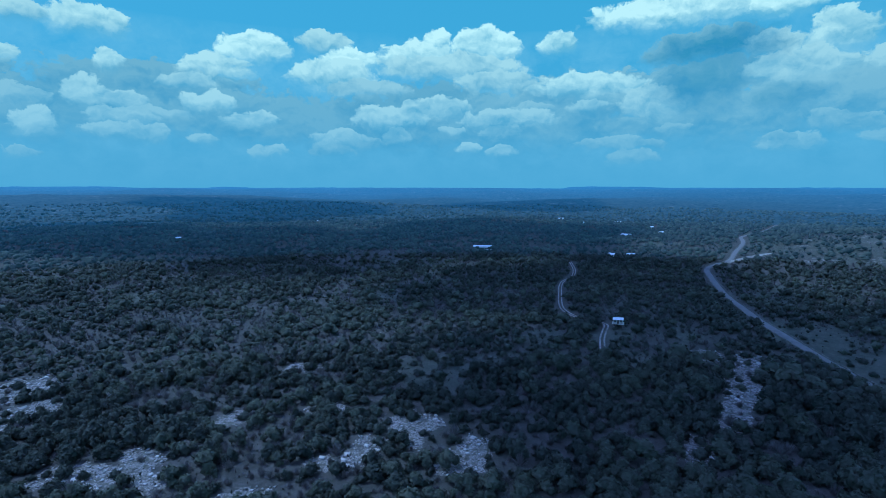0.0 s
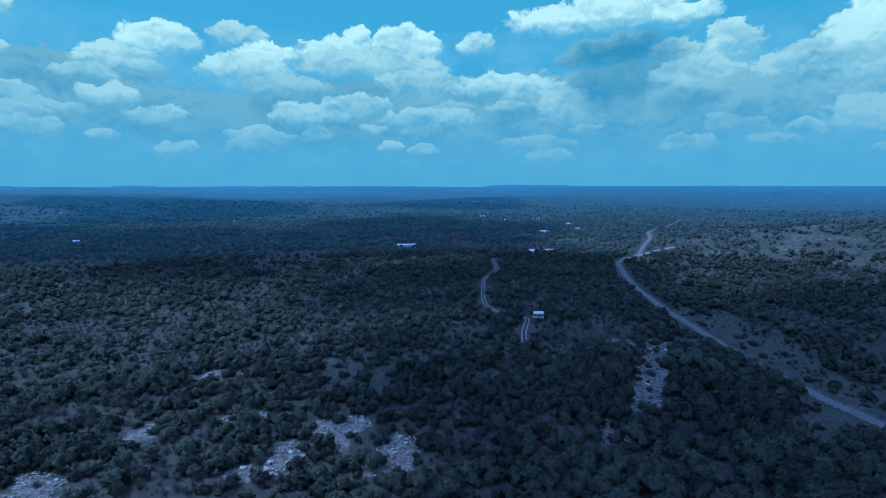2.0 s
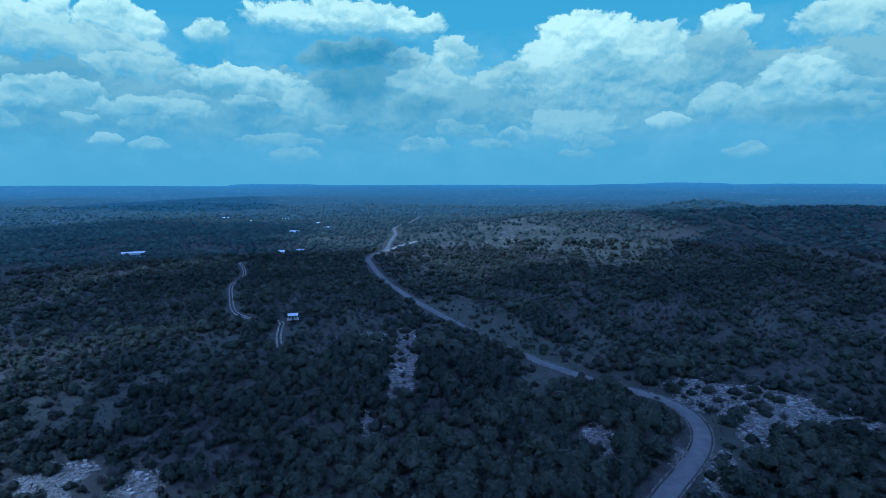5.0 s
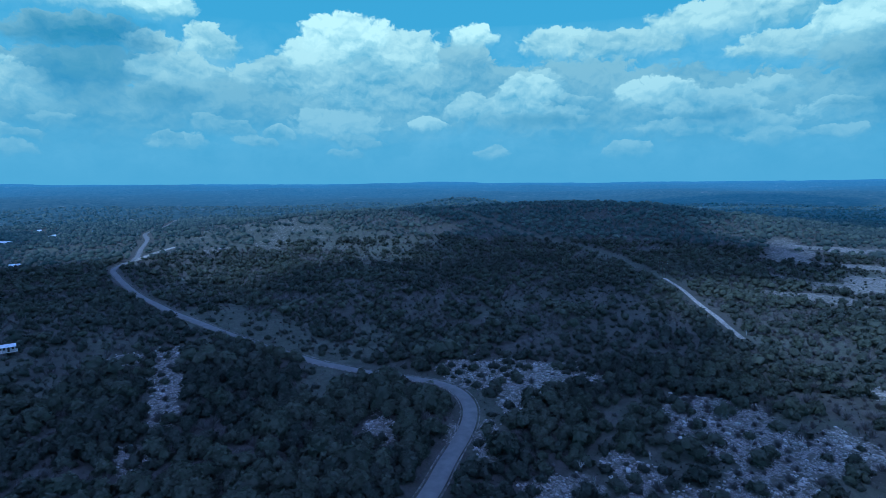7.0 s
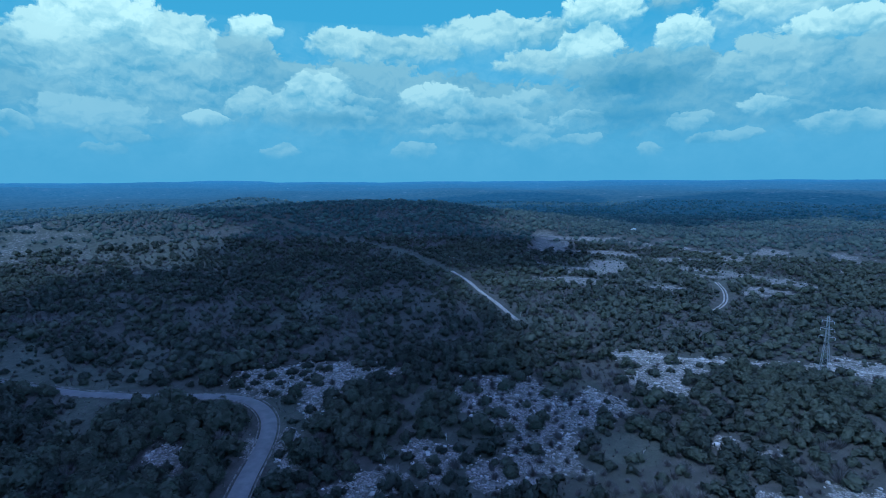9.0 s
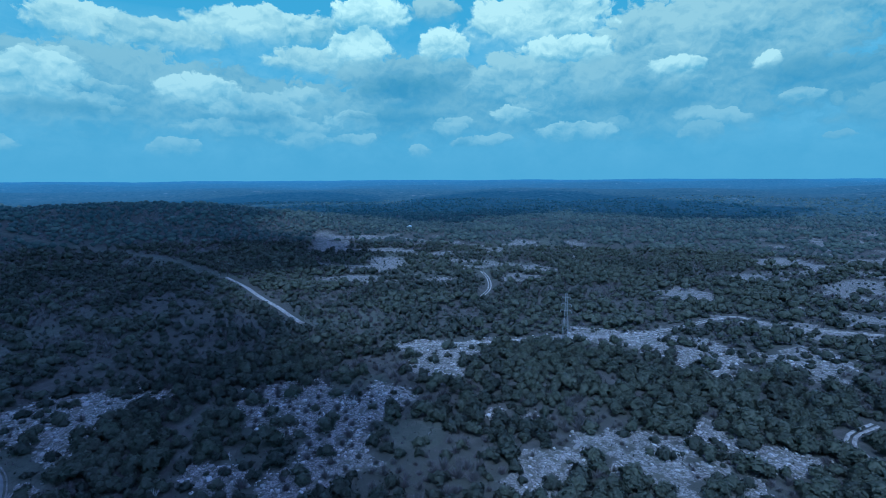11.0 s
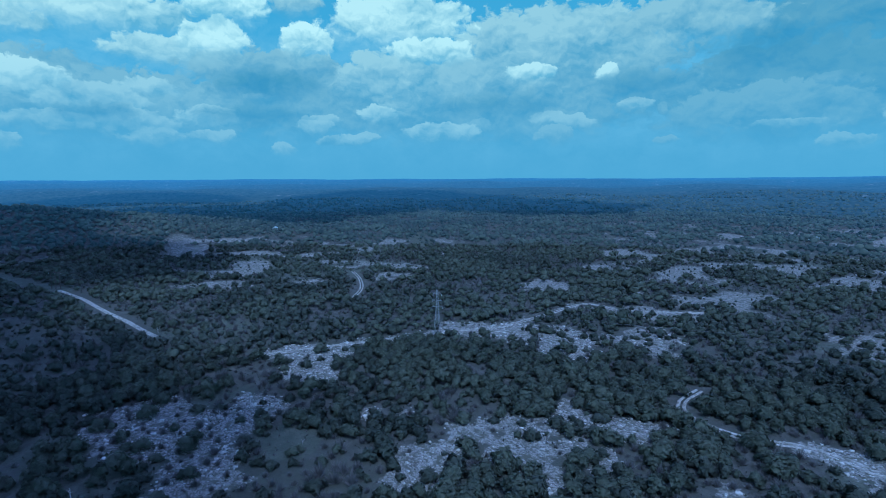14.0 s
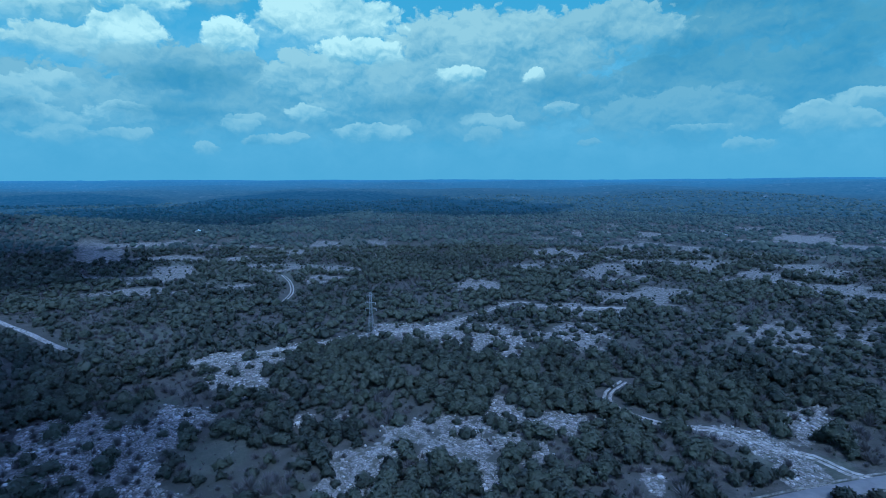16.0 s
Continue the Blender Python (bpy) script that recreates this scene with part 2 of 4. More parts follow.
def ease(lo, hi, v):
    t = np.clip((v - lo) / (hi - lo), 0, 1)
    return t * t * (3 - 2 * t)


def bearing(az, r):
    """A place r metres off, az degrees to the right of the first view."""
    return r * math.sin(radians(az)), r * math.cos(radians(az))


# hills and hollows: bearing, distance, height, half-width along and across the sight line
HILLS = [
    (70, 900, 37, 230, 270), (46, 800, 24, 210, 220), (84, 850, 12, 240, 240), (40, 1080, 6, 260, 200),
    (60, 1400, 36, 170, 150), (8, 1250, 9, 130, 170), (-28, 2300, 40, 420, 900), (-5, 1900, 14, 300, 500),
    (20, 2300, 18, 300, 400), (118, 2400, 22, 380, 900), (150, 1900, 16, 350, 700), (30, 480, -7, 130, 110),
    (58, 300, -6, 110, 90), (100, 210, 3, 60, 70), (-12, 180, 3, 70, 90), (22, 330, 4, 90, 70),
]


def height(x, y):
    x, y = np.asarray(x, float), np.asarray(y, float)
    r = np.hypot(x, y)
    z = 70.0 * ease(1300, 5600, r) + 16 * ease(2600, 4800, r)
    for az, d, top, along, across in HILLS:
        s, c = math.sin(radians(az)), math.cos(radians(az))
        p, q = x * s + y * c - d, x * c - y * s
        z = z + top * np.exp(-(p / along) ** 2 - (q / across) ** 2)
    z = z + 5.0 * ease(150, 900, r) * (rough_noise(x, y, 260, 5) - 0.5)
    z = z + 56.0 * ease(1300, 3400, r) * (1 - 0.6 * ease(3600, 4600, r)) * (rough_noise(x, y, 900, 9) - 0.5)
    z = z + 34.0 * ease(1350, 2100, r) * (1 - 0.8 * ease(3900, 4600, r)) * (rough_noise(x, y, 430, 29, 2) - 0.5)      # ridge behind ridge
    z = z + 1.6 * (rough_noise(x, y, 45, 3) - 0.5)
    az = np.degrees(np.arctan2(x, y))
    mesa = ease(-46, -40, az) * ease(-18, -22, az) + ease(8, 11, az) * ease(24, 19, az) + 0.7 * ease(52, 56, az) * ease(70, 62, az)
    z = z + 11.0 * ease(4350, 4650, r) * mesa * ease(0.42, 0.50, value_noise(x, y, 420, 19))      # flat-topped hills on the horizon
    return z

# ---------------------------------------------------------------- materials


def material(name, rough=0.8, spec=0.25):
    m = bpy.data.materials.new(name)
    m.use_nodes = True
    b = m.node_tree.nodes["Principled BSDF"]
    b.inputs["Roughness"].default_value = rough
    b.inputs["Specular IOR Level"].default_value = spec
    return m, m.node_tree, b


def position(nt):
    return nt.nodes.new("ShaderNodeNewGeometry").outputs["Position"]


def bump(nt, bsdf, heights, distance, strength=1.0):
    n = nt.nodes.new("ShaderNodeBump")
    n.inputs["Distance"].default_value, n.inputs["Strength"].default_value = distance, strength
    nt.links.new(heights, n.inputs["Height"])
    nt.links.new(n.outputs[0], bsdf.inputs["Normal"])


def contrast(nt, fac, lo, hi):
    n = nt.nodes.new("ShaderNodeMapRange")
    n.inputs["From Min"].default_value, n.inputs["From Max"].default_value = lo, hi
    nt.links.new(fac, n.inputs[0])
    return n.outputs[0]


def haze_glow(nt, b):
    """Air haze painted on as blue emission: grows with the way from the drone's hilltop."""
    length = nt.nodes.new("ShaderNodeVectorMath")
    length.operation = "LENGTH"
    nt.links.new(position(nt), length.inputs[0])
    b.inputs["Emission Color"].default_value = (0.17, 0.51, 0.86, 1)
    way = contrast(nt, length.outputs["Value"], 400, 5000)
    near_glow = link_math(nt, "MULTIPLY", link_math(nt, "POWER", way, 0.8), 0.24)
    nt.links.new(link_math(nt, "MULTIPLY_ADD", link_math(nt, "POWER", way, 3.0), 0.09, near_glow), b.inputs["Emission Strength"])


def foliage(name, dark, light, pale, rough=0.75, far=False):
    """Leaves: each clump its own tone, each tree and stand a little different; some light comes through."""
    m, nt, b = material(name, rough, 0.15)
    g = nt.nodes.new("ShaderNodeNewGeometry")
    stand = contrast(nt, link_noise(nt, g.outputs["Position"], 0.022, 3)[0], 0.35, 0.65)
    tree = contrast(nt, link_noise(nt, g.outputs["Position"], 0.11, 2)[0], 0.3, 0.7)
    grain = link_noise(nt, g.outputs["Position"], 3.5, 3)[0]
    c = link_mix(nt, tree, dark, light)
    c = link_mix(nt, link_math(nt, "MULTIPLY", link_math(nt, "POWER", g.outputs["Random Per Island"], 1.6), 0.55), c, pale)
    c = link_mix(nt, link_math(nt, "MULTIPLY", stand, 0.35), c, pale)
    c = link_mix(nt, link_math(nt, "MULTIPLY", grain, 0.4), c, dark)
    nt.links.new(c, b.inputs["Base Color"])
    # far leaves also emit blue, standing in for the haze before them
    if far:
        haze_glow(nt, b)
    else:
        bump(nt, b, link_noise(nt, g.outputs["Position"], 2.4, 5, 0.7)[0], 0.3)
    thin = nt.nodes.new("ShaderNodeBsdfTranslucent")
    nt.links.new(c, thin.inputs[0])
    both = nt.nodes.new("ShaderNodeMixShader")
    both.inputs[0].default_value = 0.35
    nt.links.new(b.outputs[0], both.inputs[1])
    nt.links.new(thin.outputs[0], both.inputs[2])
    nt.links.new(both.outputs[0], nt.nodes["Material Output"].inputs["Surface"])
    return m


LEAVES = {"juniper": ((0.036, 0.045, 0.040), (0.070, 0.080, 0.066), (0.150, 0.162, 0.128)),
          "oak": ((0.046, 0.056, 0.045), (0.094, 0.106, 0.080), (0.200, 0.215, 0.160)),
          "brush": ((0.085, 0.080, 0.080), (0.140, 0.132, 0.132), (0.250, 0.238, 0.238))}
M_JUNIPER, M_OAK, M_TWIG = [foliage(key + "_leaves", *LEAVES[key]) for key in ("juniper", "oak", "brush")]
# same leaf colours, plus the painted haze emission
HAZED_LEAVES = [foliage("hazed_" + key, *LEAVES[key], far=True) for key in ("juniper", "oak", "brush")]

M_BARK, nt, b = material("bark", 0.9)
nt.links.new(link_mix(nt, link_noise(nt, position(nt), 4.0)[0], (0.05, 0.042, 0.036), (0.16, 0.14, 0.12)), b.inputs["Base Color"])

# ground: dry grass and leaf litter, pale limestone where the rock lies open
M_GROUND, nt, b = material("hill_country_ground", 0.95, 0.15)
pos = position(nt)
wide, small, fine = link_noise(nt, pos, 0.012, 4)[0], link_noise(nt, pos, 0.22, 5)[0], link_noise(nt, pos, 2.2, 5, 0.7)[0]
litter = link_mix(nt, contrast(nt, small, 0.35, 0.65), (0.046, 0.046, 0.041), (0.098, 0.095, 0.087))
litter = link_mix(nt, contrast(nt, wide, 0.4, 0.65), litter, (0.070, 0.072, 0.060))
grass = link_mix(nt, contrast(nt, small, 0.35, 0.7), (0.062, 0.070, 0.054), (0.108, 0.112, 0.090))
rockc = link_mix(nt, contrast(nt, fine, 0.40, 0.60), (0.075, 0.072, 0.066), (0.330, 0.318, 0.298))
rockc = link_mix(nt, contrast(nt, link_noise(nt, pos, 0.5, 4, 0.6)[0], 0.47, 0.62), rockc, (0.095, 0.096, 0.076))
att_r, att_g = nt.nodes.new("ShaderNodeAttribute"), nt.nodes.new("ShaderNodeAttribute")
att_r.attribute_name, att_g.attribute_name = "bare_rock", "open_grass"
broken = link_math(nt, "ADD", link_math(nt, "MULTIPLY", link_math(nt, "SUBTRACT", link_noise(nt, pos, 0.35, 5, 0.65)[0], 0.5), 2.4), 0.0)
mask_r = contrast(nt, link_math(nt, "MULTIPLY_ADD", att_r.outputs["Fac"], 0.80, broken), 0.40, 0.62)
mask_g = contrast(nt, link_math(nt, "ADD", att_g.outputs["Fac"], broken), 0.2, 0.6)
c = link_mix(nt, mask_g, litter, grass)
c = link_mix(nt, link_math(nt, "MULTIPLY", contrast(nt, link_noise(nt, pos, 1.1, 5, 0.7)[0], 0.50, 0.62), 0.7), c, (0.052, 0.055, 0.046))
c = link_mix(nt, mask_r, c, rockc)
nt.links.new(c, b.inputs["Base Color"])
bump(nt, b, link_math(nt, "ADD", fine, small), 0.35)

M_ASPHALT, nt, b = material("worn_asphalt", 0.85, 0.3)
pos = position(nt)
c = link_mix(nt, contrast(nt, link_noise(nt, pos, 0.3, 4)[0], 0.35, 0.65), (0.105, 0.106, 0.108), (0.155, 0.155, 0.153))
c = link_mix(nt, link_math(nt, "MULTIPLY", link_noise(nt, pos, 9.0, 3)[0], 0.35), c, (0.22, 0.215, 0.205))
nt.links.new(c, b.inputs["Base Color"])

M_CALICHE, nt, b = material("pale_caliche", 0.95, 0.1)
pos = position(nt)
c = link_mix(nt, contrast(nt, link_noise(nt, pos, 0.8, 5, 0.65)[0], 0.35, 0.65), (0.20, 0.192, 0.176), (0.40, 0.385, 0.36))
c = link_mix(nt, contrast(nt, link_noise(nt, pos, 0.45, 5, 0.75)[0], 0.47, 0.60), c, (0.145, 0.140, 0.122))
nt.links.new(c, b.inputs["Base Color"])
bump(nt, b, link_noise(nt, pos, 1.5, 5)[0], 0.2)

M_STONE, nt, b = material("limestone", 0.9, 0.2)
g = nt.nodes.new("ShaderNodeNewGeometry")
c = link_mix(nt, g.outputs["Random Per Island"], (0.15, 0.145, 0.135), (0.47, 0.455, 0.43))
c = link_mix(nt, contrast(nt, link_noise(nt, g.outputs["Position"], 2.0, 4)[0], 0.5, 0.75), c, (0.14, 0.135, 0.125))
nt.links.new(c, b.inputs["Base Color"])

M_GRAVEL, nt, b = material("dull_roadside_gravel", 0.95, 0.1)
pos = position(nt)
c = link_mix(nt, contrast(nt, link_noise(nt, pos, 0.5, 5, 0.7)[0], 0.40, 0.60), (0.08, 0.08, 0.068), (0.22, 0.215, 0.20))
nt.links.new(c, b.inputs["Base Color"])
bump(nt, b, link_noise(nt, pos, 2.0, 4)[0], 0.2)

# ---------------------------------------------------------------- openings in the woods: bearing, distance, half across, half along
ROCK_FRONT = [(-33.7, 160, 4.1, 4.5), (-30.7, 164, 4.7, 5.5), (-37.3, 168, 5.8, 2.0), (-30.3, 150, 3.5, 2.5), (-13.2, 180, 5.3, 5.5),
    (-15.3, 225, 6.2, 5.0), (-8.7, 148, 4.9, 6.5), (-3.1, 166, 6.0, 8.0), (-3.1, 156, 1.8, 7.0), (1.0, 140, 3.7, 5.5), (2.9, 147, 4.3, 8.0),
    (-13.5, 145, 2.1, 2.0), (-21.4, 134, 7.2, 2.5), (-21.9, 179, 4.5, 4.0), (-38.9, 252, 11.0, 12.0), (-39.5, 219, 10.9, 11.0),
    (30.0, 260, 5.6, 13.0), (30.0, 230, 5.6, 17.0), (29.4, 198, 3.5, 12.5), (26.7, 263, 5.2, 7.0), (26.6, 166, 2.7, 8.5)]
ROCK_ROAD = [(65.0, 231, 25.4, 6.0), (62.2, 217, 13.0, 13.0), (68.0, 218, 14.0, 11.0), (73.5, 214, 8.0, 7.0), (91.5, 176, 11.0, 9.0), (66.4, 198, 6.2, 11.5), (62.8, 157, 2.5, 10.0), (59.0, 161, 1.5, 6.0),
    (51.0, 165, 3.4, 15.0), (83.1, 186, 5.8, 15.0), (86.9, 174, 7.5, 14.5), (90.5, 148, 9.6, 12.5), (96.1, 178, 10.1, 3.5), (79.2, 142, 4.7, 7.0),
    (71.3, 130, 7.9, 5.5), (77.1, 148, 3.1, 5.0), (86.9, 134, 8.8, 5.5), (102.1, 205, 5.7, 10.0), (104.5, 225, 5.4, 13.0), (100.4, 236, 12.9, 6.5)]
ROCK_LINE = [(130.3, 178, 2.4, 4.0), (130.9, 162, 7.8, 6.5), (135.0, 164, 7.1, 4.5), (133.7, 142, 2.2, 5.5), (128.6, 130, 2.0, 4.5),
    (112.0, 130, 4.7, 6.0), (113.8, 142, 5.4, 4.5), (116.6, 144, 6.5, 3.5), (120.1, 152, 6.7, 5.0), (122.5, 160, 3.7, 3.5), (159.0, 196, 4.8, 13.5),
    (152.8, 176, 4.0, 3.0), (146.5, 139, 1.8, 3.0), (156.8, 308, 23.2, 13.5), (157.9, 823, 34.4, 59.0), (161.4, 313, 16.9, 11.0)]
ROCK_FAR = [(127.1, 394, 8.4, 14.0), (135.1, 588, 18.6, 21.5), (112.2, 166, 2.3, 2.5), (108.6, 166, 1.9, 2.5), (127.0, 265, 31.6, 12.0),
    (130.8, 236, 13.0, 8.0), (135.2, 261, 17.0, 7.0), (119.6, 270, 17.6, 10.5), (101.3, 209, 4.2, 13.0), (104.1, 208, 4.2, 11.0),
    (134.8, 574, 21.1, 25.0), (132.9, 470, 12.5, 17.5), (127.3, 382, 16.3, 16.0)]
GRASS_FRONT = [(18.2, 277, 8.0, 12.0), (-1.5, 215, 13.1, 16.0), (4.7, 230, 5.0, 8.5), (7.4, 235, 3.9, 7.0), (0.4, 194, 4.3, 5.5), (10.7, 270, 8.2, 15.5), (13.7, 240, 5.3, 6.5),
    (19.4, 244, 9.4, 7.5), (-29.1, 430, 18.2, 19.5), (-37.5, 552, 14.4, 42.5), (-3.9, 254, 2.2, 12.5), (-29.4, 678, 42.8, 21.0), (24.6, 294, 3.2, 15.5),
    (-6.3, 389, 10.4, 27.0), (-0.8, 463, 4.9, 41.0)]
GRASS_VALLEY = [(34.8, 339, 21.4, 33.0), (47.0, 251, 13.6, 17.0), (44.6, 214, 6.6, 18.0), (32.4, 481, 15.3, 39.0), (50.0, 282, 6.1, 23.5),
    (65.6, 352, 11.3, 10.5), (62.1, 333, 7.2, 10.0), (29.5, 970, 45.8, 33.0), (22.6, 767, 32.2, 22.0), (74.5, 538, 22.8, 15.5), (38.5, 305, 24.0, 34.0), (42.5, 268, 18.0, 18.0)]
GRASS_LINE = [(90.8, 193, 17.4, 6.0), (99.2, 154, 8.3, 5.5), (62.5, 174, 5.8, 28.5), (93.5, 291, 12.6, 17.0), (159.4, 165, 13.3, 7.0),
    (154.6, 290, 12.6, 10.5), (158.5, 540, 17.0, 28.5), (160.9, 634, 26.7, 25.5), (102.6, 234, 17.9, 5.5), (90.7, 303, 19.6, 16.0),
    (121.7, 616, 9.7, 24.5), (129.5, 377, 16.1, 11.0), (114.2, 702, 14.5, 93.5)]
ROCK_OPEN = [(114.1, 135, 6.6, 6.9), (123.2, 161, 10.3, 3.7), (124.6, 147, 8.8, 6.9), (130.9, 165, 5.3, 12.8), (134.4, 143, 2.2, 6.7), (137.2, 168, 9.5, 2.7), (129.2, 258, 24.4, 19.0), (137.8, 319, 31.7, 11.6), (122.2, 266, 21.0, 10.6), (138.0, 267, 13.2, 20.9),
    (156.7, 305, 15.4, 25.7), (155.9, 175, 8.0, 4.7), (159.3, 162, 5.0, 5.8), (86.2, 185, 12.3, 17.9), (90.9, 147, 3.9, 16.8), (95.9, 179, 7.5, 8.9), (102.4, 220, 10.5, 21.0), (65.7, 200, 4.5, 22.8), (62.3, 230, 22.4, 8.8)]
# hillsides where trees stand apart: bearing, distance, half across, half along
SPARSE = [(40.9, 694, 95, 90), (33.1, 711, 44, 63), (46.9, 640, 60, 60), (98.5, 502, 68, 60), (108.8, 600, 44, 50), (55, 560, 60, 70), (9, 1180, 110, 60),
    (104, 480, 60, 70), (-30, 640, 70, 30), (16, 1350, 120, 80), (150, 600, 60, 60), (84, 165, 30, 40)]

# roads and tracks, in metres
ROAD = [(62, 60), (84, 64.5), (105.5, 69.5), (118.5, 73.3), (139.0, 78.9), (155.1, 86.3), (166.6, 97.0), (172.4, 109.8), (171.7, 125.6), (168.3, 144.1), (167.0, 159.2),
    (166.0, 172.4), (171.9, 239.6), (176.1, 273.7), (182.8, 301.4), (200.7, 356.4), (222.2, 423.1), (242.0, 481.6), (254.1, 514.1), (273.1, 533.6),
    (292.7, 547.5), (328.7, 600.5), (371.2, 664.0), (414.7, 747.0), (451.4, 798.5), (520, 880), (640, 1040), (747.2, 1204.1), (857.2, 1389.6), (910.0, 1488.6)]
SPUR = [(273.1, 533.6), (293.9, 544.2), (312.3, 554.8), (323.3, 559.8), (345, 566)]
ROAD_NEAR = [(58, -118), (53.3, -133.9), (49.6, -145.4), (46.0, -155.1), (43.8, -161.2), (36, -176), (22, -190)]
TRACK_CABIN = [(133.0, 559.4), (124.9, 508.6), (112.6, 466.0), (97.4, 437.2), (83.6, 379.5), (74.7, 333.6), (75.6, 310.4), (81.0, 293.6), (87.3, 284),
    (83.4, 272.1), (78.0, 257.8), (72.3, 237.4)]
TRACK_CUT = [(290.9, 11.0), (342.4, 30.5), (404.8, 55.6), (439.1, 72.3)]
CUT = [(439.1, 72.3), (501.9, 115.6), (540, 150), (575, 215), (620, 300), (700, 420), (800, 600)]
TRACK_BEND = [(426.2, -129.7), (390, -124), (357.6, -114.4), (330.3, -99.6)]
TRACK_PYLON = [(228.3, -30.7), (231.2, -46.3), (228.9, -64.1), (229.5, -86.2), (232.9, -113.9), (227.9, -145.2), (236.1, -177.5), (246.7, -219.0),
    (223.5, -227.8), (208.2, -248.8), (197.0, -265.2)]
TRACK_RANCH = [(124.6, -164.3), (120.5, -150.7), (114.7, -144.2),
    (107.8, -142.2), (100.0, -142.9), (90.7, -146.8), (84.6, -153.4), (72.3, -156.8), (67.0, -156.2), (59.1, -159.9), (50.6, -158.4), (44.1, -160.5)]


def smooth_line(points, step):
    """A rounded line through the points, cut into pieces about step metres long."""
    p = [Vector((*q, 0)) for q in points]
    p = [2 * p[0] - p[1]] + p + [2 * p[-1] - p[-2]]
    out = []
    for a, b_, c_, d in zip(p, p[1:], p[2:], p[3:]):
        n = max(1, int((c_ - b_).length / step))
        for k in range(n):
            t = k / n
            out.append(0.5 * (2 * b_ + (c_ - a) * t + (2 * a - 5 * b_ + 4 * c_ - d) * t * t + (3 * b_ - a - 3 * c_ + d) * t ** 3))
    out.append(p[-2])
    return np.array([(q.x, q.y) for q in out])


LINES = {name: smooth_line(pts, 3.0) for name, pts in dict(road=ROAD, spur=SPUR, near=ROAD_NEAR, cabin=TRACK_CABIN, cut=TRACK_CUT,
         corridor=CUT, bend=TRACK_BEND, pylon=TRACK_PYLON, ranch=TRACK_RANCH).items()}
CLEAR = dict(road=7.0, spur=5.4, near=5.4, cabin=4.3, cut=6.5, corridor=7.5, bend=5.0, pylon=5.0, ranch=4.7)


def opening(x, y, patches, wobble=0.9, seed=41):
    """How far a place lies within the patches: 1 inside, 0 outside, with ragged edges."""
    best = np.zeros_like(x)
    edge = wobble * (rough_noise(x, y, 9.0, seed) - 0.5)
    for az, d, across, along in patches:
        s, c = math.sin(radians(az)), math.cos(radians(az))
        p, q = (x * s + y * c - d + 2.0) / (along * 1.1 + 3.0), (x * c - y * s) / (across * 1.1 + 1.6)
        best = np.maximum(best, 1 - ease(0.7, 1.15, np.sqrt(p * p + q * q) + edge))
    return best


def off_line(x, y, line):
    """Distance from the places to a line of points."""
    best = np.full(x.shape, 1e9)
    near = (x > line[:, 0].min() - 30) & (x < line[:, 0].max() + 30) & (y > line[:, 1].min() - 30) & (y < line[:, 1].max() + 30)
    u, v = x[near], y[near]
    d2 = np.full(u.shape, 1e9)
    for px, py in line:
        d2 = np.minimum(d2, (u - px) ** 2 + (v - py) ** 2)
    best[near] = np.sqrt(d2)
    return best


def gaps(x, y):
    """Many small pale openings on the drier slopes."""
    r, az = np.hypot(x, y), np.degrees(np.arctan2(x, y))
    where = ease(86, 92, az) * ease(126, 114, az) * ease(360, 420, r) * ease(760, 660, r)
    where = np.maximum(where, 0.55 * ease(30, 34, az) * ease(54, 47, az) * ease(540, 590, r) * ease(860, 780, r))
    where = np.maximum(where, 0.9 * ease(128, 138, az) * ease(300, 360, r) * ease(1100, 900, r))
    where = np.maximum(where, 0.3 * ease(-16, -24, az) * ease(330, 380, r) * ease(760, 640, r))
    return where * ease(0.53, 0.60, rough_noise(x, y, 30, 201, 3))


def rock_at(x, y):
    r = opening(x, y, ROCK_FRONT + ROCK_ROAD + ROCK_LINE + ROCK_FAR + ROCK_OPEN, 1.05)
    r = np.maximum(r, 0.95 * gaps(x, y))
    edge = 7.0 * (rough_noise(x, y, 11, 67) - 0.5)
    return np.maximum(r, 0.6 * (1 - ease(4.0, 9.0, off_line(x, y, LINES["pylon"]) + edge)))


def grass_at(x, y):
    g = opening(x, y, GRASS_FRONT + GRASS_VALLEY + GRASS_LINE, 0.6)
    g = np.maximum(g, 0.6 * opening(x, y, SPARSE, 0.8))
    return np.maximum(g, 1 - ease(4, 9, off_line(x, y, LINES["corridor"])))


def sheet(name, xs, ys, zs, mat, attrs=()):
    """A grid of quads from 2D arrays."""
    rows, cols = xs.shape
    v = np.stack([xs, ys, zs], -1).reshape(-1, 3)
    i = np.arange(rows * cols).reshape(rows, cols)
    f = np.stack([i[:-1, :-1], i[1:, :-1], i[1:, 1:], i[:-1, 1:]], -1).reshape(-1, 4)
    me = bpy.data.meshes.new(name)
    me.from_pydata(v.tolist(), [], f.tolist())
    for key, val in attrs:
        me.attributes.new(key, "FLOAT", "POINT").data.foreach_set("value", val.ravel().astype(np.float32))
    me.polygons.foreach_set("use_smooth", np.ones(len(f), bool))
    me.materials.append(mat)
    return new(name, me)


